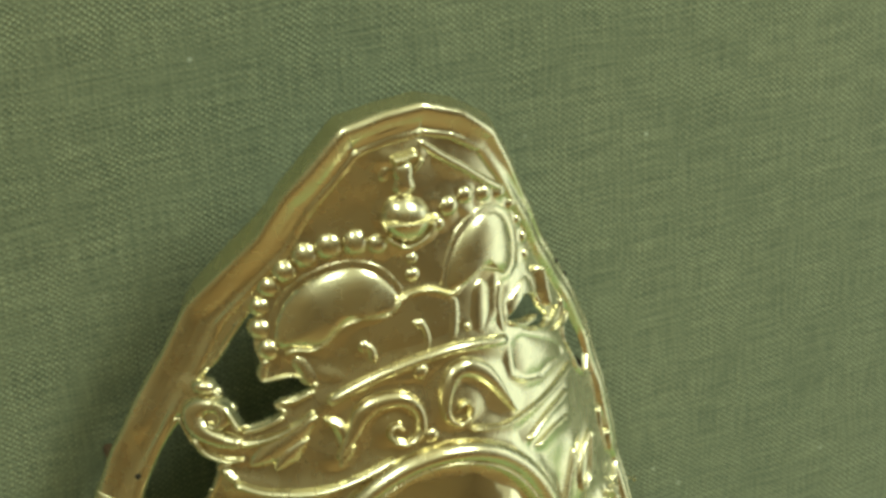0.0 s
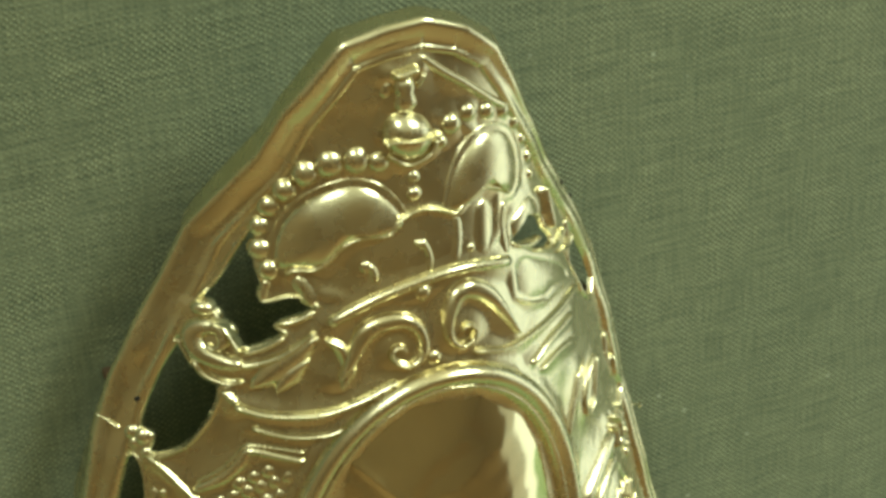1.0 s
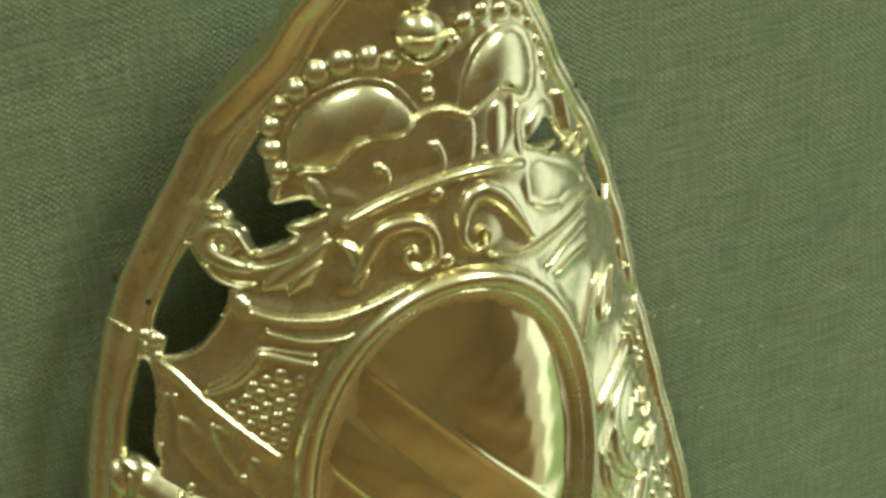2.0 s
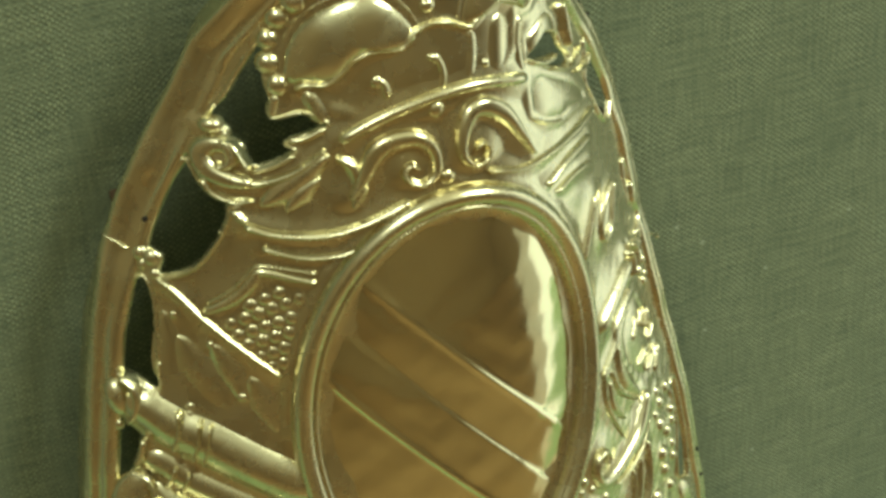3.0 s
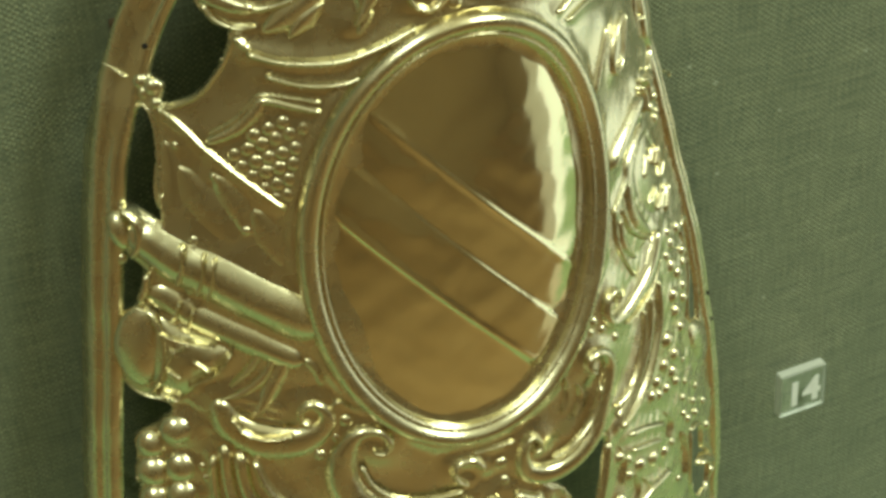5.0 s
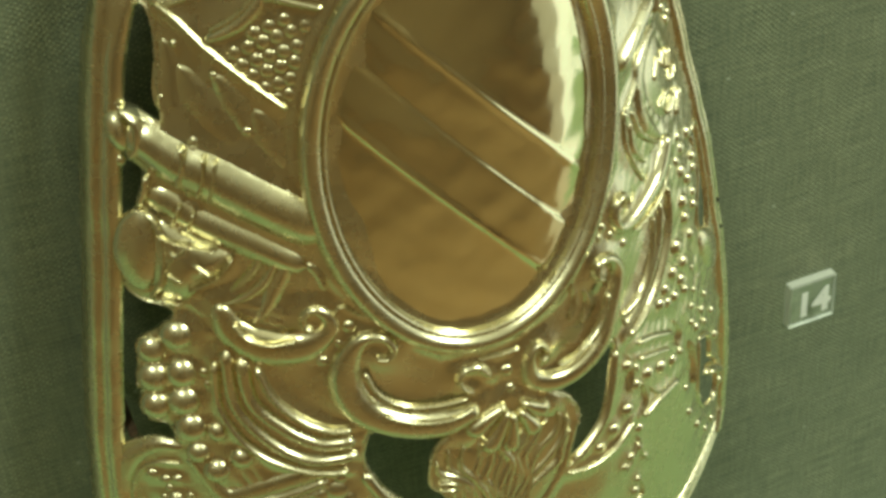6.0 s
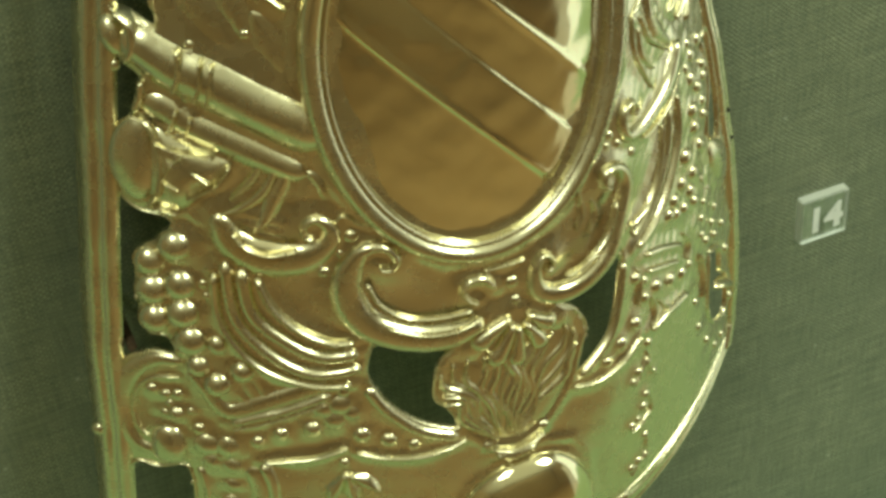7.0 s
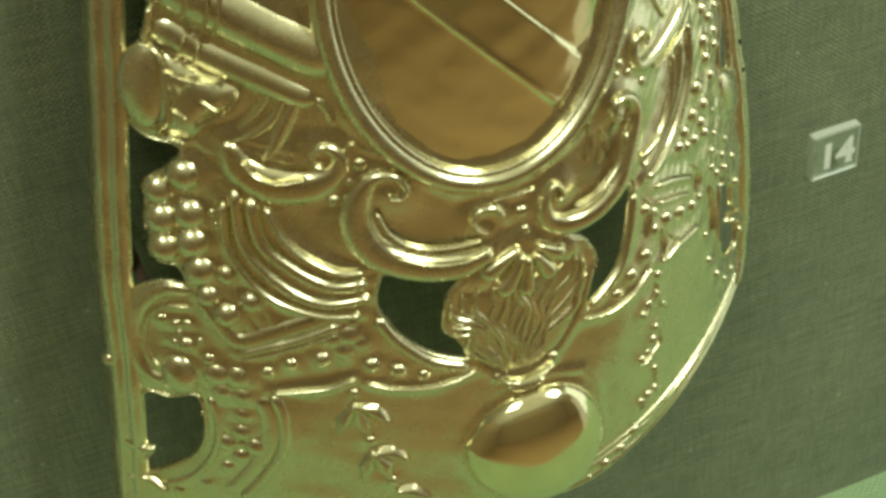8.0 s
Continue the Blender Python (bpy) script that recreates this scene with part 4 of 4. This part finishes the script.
beads("grape", [(55.0, 96.3, 1.9), (51.7, 94.8, 1.9), (56.4, 89.5, 1.7), (51.1, 89.4, 2.1), (53.6, 85.8, 1.8), (56.5, 86.6, 1.5), (50.4, 82.3, 2.4), (55.2, 81.4, 1.7), (55.3, 78.0, 1.6), (51.1, 77.6, 1.9), (52.6, 72.1, 1.8), (46.5, 73.1, 2.5), (49.3, 67.1, 2.0), (44.8, 67.4, 2.2), (47.8, 63.3, 1.9), (41.6, 65.0, 1.9), (39.4, 62.6, 1.9), (49.4, 59.4, 1.7), (45.1, 60.6, 1.7), (42.2, 61.0, 1.7), (50.6, 98.3, 1.6), (49.6, 92.9, 1.5)], grapes_r)
dome("drum_head", [(57.4, 69.4), (61.0, 67.6), (64.2, 63.4), (64.8, 57.4), (62.6, 54.4), (59.0, 57.2), (56.6, 62.4), (55.6, 67.4)], 1.8, plate, power=0.4)
beads("boss", [(22.5, 93.4, 1.4), (24.6, 90.4, 1.4), (28.4, 86.2, 1.5), (21.5, 91.2, 1.1)], plate)
stroke("pin_shaft", [(58.6, 130.8), (63.4, 126.7)], 0.7, 1.6, plate)
beads("pin_head", [(63.9, 126.2, 0.9)], plate)
stroke("arc_moulding", [(7.3, 34.3), (14.3, 32.8), (21.9, 34.1), (27.6, 37.8)], 1.7, 2, plate)
stroke("frame_moulding", [(30.1, 58.1), (35.7, 56.3), (42.8, 52.3)], 2.6, 2, plate)
stroke("frame_moulding", [(30.3, 53.7), (37.3, 50.9), (41.4, 48.7)], 2, 2, plate)
stroke("frame_moulding", [(30.4, 36.8), (36.4, 38.3), (44, 38.3)], 2.3, 2.4, plate)
stroke("hole_edge", [(24, 60.2), (21.9, 50.8), (18.3, 42.6), (9, 35.8)], 2.6, 1.8, plate)
stroke("knob", [(57.2, 27.5), (60.3, 26.3), (64.7, 21.4)], 2.6, 3, plate)
stroke("long_moulding", [(4.9, 176.1), (13.6, 173.5), (22.2, 173.7), (30.1, 174.2), (37.1, 175)], 2, 2.6, plate)
stroke("long_moulding", [(19, 166.9), (25.7, 169.5), (34.4, 170.5)], 2.3, 2.4, plate)
stroke("long_moulding", [(21.6, 164.3), (27.7, 165.5), (33.7, 165.1)], 1.7, 2, plate)
stroke("leaf", [(29.8, 200.9), (30.9, 195.3), (31.3, 190.8)], [1.7, 3.3, 1.7], 2.4, plate, soft=True)
stroke("leaf", [(18.5, 193.6), (22.7, 191.8), (26.3, 191.9)], [1.3, 2.3, 1], 2.4, plate, soft=True)
stroke("leaf", [(24.3, 189.9), (30.1, 187.1), (33.4, 187.7), (35.4, 189)], [1, 1.7, 2, 1], 2.4, plate, soft=True)
stroke("leaf", [(32, 185.4), (36.1, 184.2), (38.4, 185.9)], [1, 1.7, 1], 2, plate, soft=True)
dome("fan_leaf", [(18.4, 191.2), (25, 188.6), (33.8, 182.5), (36.3, 177), (30.3, 178.1), (24.9, 178.2), (17.5, 182.9)], 0.8, plate)
stroke("leaf", [(17.4, 182.3), (21.4, 179.7), (25.9, 178.1)], 1.3, 2, plate, soft=True)
stroke("strap", [(0, 239.1), (4.3, 235.2), (9.7, 231), (15.9, 225.8), (20.2, 222.8)], [2.6, 2.6, 2.6, 2.6, 2], 1.6, plate)
stroke("leaf", [(31.1, 46.7), (32.6, 41), (30.4, 37.6)], [0.3, 2.8, 0.3], 1.5, plate, soft=True)
stroke("leaf", [(33.7, 43.4), (37.5, 38.3), (39.6, 39.2)], [0.3, 2.8, 0.3], 1.5, plate, soft=True)
stroke("leaf", [(50.4, 43.8), (51.8, 36.1), (50.6, 30.3)], [0.3, 2.3, 0.3], 1.5, plate, soft=True)
stroke("leaf", [(27.2, 56.8), (28.6, 51.4), (26.8, 46.3)], [0.3, 2.8, 0.3], 1.5, plate, soft=True)
stroke("leaf", [(43.5, 55.2), (46.3, 50.1), (44.6, 46.7)], [0.3, 2.8, 0.3], 1.5, plate, soft=True)
stroke("leaf", [(13.1, 83.9), (13.6, 78.8), (11.5, 74.7)], [0.3, 2.8, 0.3], 1.5, plate, soft=True)
stroke("leaf", [(15.9, 81.2), (17.1, 76.4), (14.6, 72.5)], [0.3, 2.8, 0.3], 1.5, plate, soft=True)


# ---- oval shield ----
OVAL = (-6.0, 125.5)


def oval(a, b, n=72):
    t = np.linspace(0, 2 * math.pi, n, endpoint=False)
    z = b * np.sin(t)
    return np.stack([OVAL[0] + a * np.cos(t) + 0.07 * z, OVAL[1] + z], 1)


def oval_ring(name, a0, b0, a1, b1, height, base, label):
    m, n = 11, 72
    o, i = oval(a0, b0, n), oval(a1, b1, n)
    s = np.sin(np.linspace(-1, 1, m) * math.pi / 2)
    verts = []
    for k in range(m):
        q = (s[k] + 1) / 2
        p = o + (i - o) * q
        verts.append(lifted(p[:, 0], p[:, 1], np.full(n, base + (height - base) * (1 - s[k] ** 2) ** 0.6)))
    faces = [(k * n + j, k * n + (j + 1) % n, (k + 1) * n + (j + 1) % n, (k + 1) * n + j) for k in range(m - 1) for j in range(n)]
    SKIRTS.append((np.vstack([o, o[:1]]), 2.0, 0.8))
    return mesh_object(name, np.concatenate(verts), faces, gold, plate, label)


def oval_shield():
    """The polished field: a shallow dome with a raised slanting band."""
    n, rings = 320, 130
    verts = []
    (ax, az), (bx, bz) = (-23.3, 158.6), (20.6, 107.2)
    dx, dz = bx - ax, bz - az
    k = math.hypot(dx, dz)
    for r in range(rings + 1):
        q = 1 - r / rings
        p = OVAL + (oval(30.5, 45.0, n) - OVAL) * q
        across = ((p[:, 0] - ax) * dz - (p[:, 1] - az) * dx) / k
        h = -0.4 + 2.6 * (1 - q ** 2.2)
        near = min(1, 7 * (1 - q))
        fold = np.interp(across, [-0.5, 0.0, 10.3, 11.0, 21.4, 22.0], [0.0, 0.28, -0.5, -0.05, 0.28, 0.0])
        ridge = np.exp(-(across / 0.8) ** 2) + 0.8 * np.exp(-((across - 21.4) / 0.75) ** 2)
        h = h + (fold + 0.30 * ridge) * near
        h = h + 0.10 * np.sin(p[:, 0] * 0.33 + 2 * np.sin(p[:, 1] * 0.14)) * np.sin(p[:, 1] * 0.27) + 0.025 * np.sin(p[:, 1] * 0.85 + 1.5 * np.sin(p[:, 0] * 0.3)) * np.sin(p[:, 0] * 0.5 + 0.8)
        verts.append(lifted(p[:, 0], p[:, 1], h))
    faces = [(r * n + j, r * n + (j + 1) % n, (r + 1) * n + (j + 1) % n, (r + 1) * n + j) for r in range(rings) for j in range(n)]
    return mesh_object("shield_field", np.concatenate(verts), faces, gold_polished, plate, "smooth polished oval shield with a slanting band")


shield = oval_shield()
oval_ring("shield_frame", 35.5, 49.8, 30.0, 44.4, 3.6, -0.5, "rounded oval frame of the shield")
oval_ring("shield_fillet", 31.2, 45.6, 29.4, 43.8, 2.4, -0.2, "")

# ---- rim ----
def rim(name, label):
    """Turned-back edge, bent in short flats: an outer flange, a crest and a shallow inner cove."""
    p = np.array(RIM_LEFT + RIM_RIGHT, float)
    c = np.concatenate([np.linspace(p[i], p[i + 1], 12, endpoint=False) for i in range(len(p) - 1)] + [p[-1:]])
    c[1:-1] = (c[:-2] + 2 * c[1:-1] + c[2:]) / 4
    tan = np.gradient(c, axis=0)
    tan /= np.linalg.norm(tan, axis=1, keepdims=True)
    side = np.stack([tan[:, 1], -tan[:, 0]], 1)
    along = np.concatenate([[0], np.cumsum(np.linalg.norm(np.diff(c, axis=0), axis=1))])
    k = len(RIM_LEFT) * 12
    top_start, apex = along[11 * 12], along[k]
    high = np.clip((along - top_start + 30) / 30, 0, 1) * np.clip((apex + 60 - along) / 50, 0, 1)
    far = np.clip((along - apex) / 45, 0, 1)
    low_profile = spline([(-4.2, -5.4), (-3.2, -3.8), (-2.2, -1.9), (-1.3, -0.4), (-0.4, 0.45), (0.5, 0.75), (1.3, 0.45), (2.1, 0.55), (3.2, 1.0), (4.2, 0.5), (4.7, -0.6)], 4)
    top_profile = spline([(-0.9, -4.4), (-0.75, -3.2), (-0.6, -1.9), (-0.45, -0.5), (-0.2, 0.6), (0.5, 1.1), (1.8, 0.75), (3.2, 0.2), (4.6, -0.05), (5.6, 0.3), (6.3, -0.6)], 4)
    far_profile = spline([(-3.4, -2.6), (-2.6, -1.9), (-1.7, -1.1), (-0.9, -0.35), (-0.2, 0.35), (0.3, 0.55), (0.9, 0.35), (1.5, 0.45), (2.2, 0.7), (2.8, 0.3), (3.1, -0.6)], 4)
    prof = low_profile[None] * (1 - high)[:, None, None] + top_profile[None] * high[:, None, None]
    prof = prof * (1 - far)[:, None, None] + far_profile[None] * far[:, None, None]
    bent = np.exp(-(((along - (along[14 * 12] + along[15 * 12]) / 2) / 13) ** 4))
    prof[:, :13, 0] -= 1.5 * bent[:, None] * np.linspace(1, 0.15, 13)[None]
    xz = c[:, None, :] + side[:, None, :] * prof[..., 0][..., None]
    wob = 0.14 * np.sin(along * 0.19) + 0.08 * np.sin(along * 0.43)
    rise = prof[..., 1] + wob[:, None] * (prof[..., 1] > 0.2)
    v = lifted(xz[..., 0], xz[..., 1], rise).reshape(-1, 3)
    n, m = len(c), prof.shape[1]
    faces = [(i * m + j, (i + 1) * m + j, (i + 1) * m + j + 1, i * m + j + 1) for i in range(n - 1) for j in range(m - 1)]
    ob = mesh_object(name, v, faces, gold, plate, label)
    thick = ob.modifiers.new("thickness", "SOLIDIFY")
    thick.thickness = 0.0005
    return ob


rim("rim", "turned-back edge moulding, bent in flats, with small pin holes")
for drop, wide in ((0.8, 2.6), (4.2, 2.0), (6.8, 1.2)):
    xs = [-99, -60, -20, 4, 20, 36, 50, 60, 66] if drop < 3 else [4, 20, 36, 50, 60, 64]
    stroke("bottom_lip", [(x, float(lower_edge(x)) + drop) for x in xs], wide, 0.8, plate, label="narrow beaded lower edge" if drop < 3 else "")

# flat near-black discs paint the shade inside the rim's small holes
pin_hole_shade = plain("pin_hole_shade", (0.01, 0.008, 0.005), (0.02, 0.015, 0.01), 50.0, 0.9)
DARK = BALL.copy()
DARK.materials.clear()
DARK.materials.append(pin_hole_shade)
for x, z in [(-76.5, 115), (-77, 106), (-88, 62), (-91.0, 33), (-59.5, 172.5), (40, 193), (36.5, 198), (66.5, 70), (67.5, 62)]:
    p0, p1 = lifted([x], [z], [1.0])[0], lifted([x], [z], [2.0])[0]
    pin = new("pin_hole_shade", DARK)
    pin.parent = plate
    pin.matrix_world = Matrix.LocRotScale(Vector(p0), Vector(p1 - p0).to_track_quat("Z", "Y"), (0.0006, 0.0006, 0.0003))

# hole edges catch the light
for poly in HOLES:
    ring = list(poly) + [poly[0]]
    stroke("pierced_edge", ring, 1.3, 0.8, plate, base=-0.6, skirt=False)

build_sheet(plate)
for child in plate.children:
    child.matrix_parent_inverse = Matrix.Translation((0, 0, -BASE))
plate.location = KEEP

# mounting pins that carry the plate off the board
for x, z in [(-84, 60), (62, 60), (-62, 170), (47, 165), (-4, 222)]:
    y = float(skin(x, z)) / 1000 + 0.0006
    pin = box("mounting_pin", (x / 1000 - 0.001, y, BASE + z / 1000 - 0.001), (x / 1000 + 0.001, 0.0005, BASE + z / 1000 + 0.001), dark_wood, 0.0003)
    tagged(pin, "thin dark pin holding the plate off the board", "pin", "mounting pins")

# ---- numbered acrylic block ----
block = tagged(empty("number_block", (0.1115, 0, BASE + 0.0075)), "clear acrylic block with a white number, fixed to linen", "number label")
body = box("block_body", (-0.0075, -0.0034, -0.0075), (0.0075, -0.0001, 0.0075), acrylic, 0.0003, block)
# side faces take the painted edge light, front and back stay clear
body.data.materials.append(lit_edge)
for f in body.data.polygons:
    f.material_index = 0 if abs(f.normal.y) > 0.6 else 1
font = bpy.data.curves.new("number", "FONT")
font.body, font.size, font.align_x, font.align_y, font.extrude, font.offset = "14", 0.0116, "CENTER", "CENTER", 0.00006, 0.00042
probe = new("number", font)
dg = bpy.context.evaluated_depsgraph_get()
me_digits = bpy.data.meshes.new_from_object(probe.evaluated_get(dg))
bpy.data.objects.remove(probe)
body.visible_shadow = False
digits = new("number", me_digits)
me_digits.materials.clear()
me_digits.materials.append(white_ink)
digits.parent = block
digits.matrix_basis = Matrix.LocRotScale((-0.0001, -0.00352, -0.0003), Euler((radians(90), 0, 0)), None)
tagged(digits, "white printed number 14")
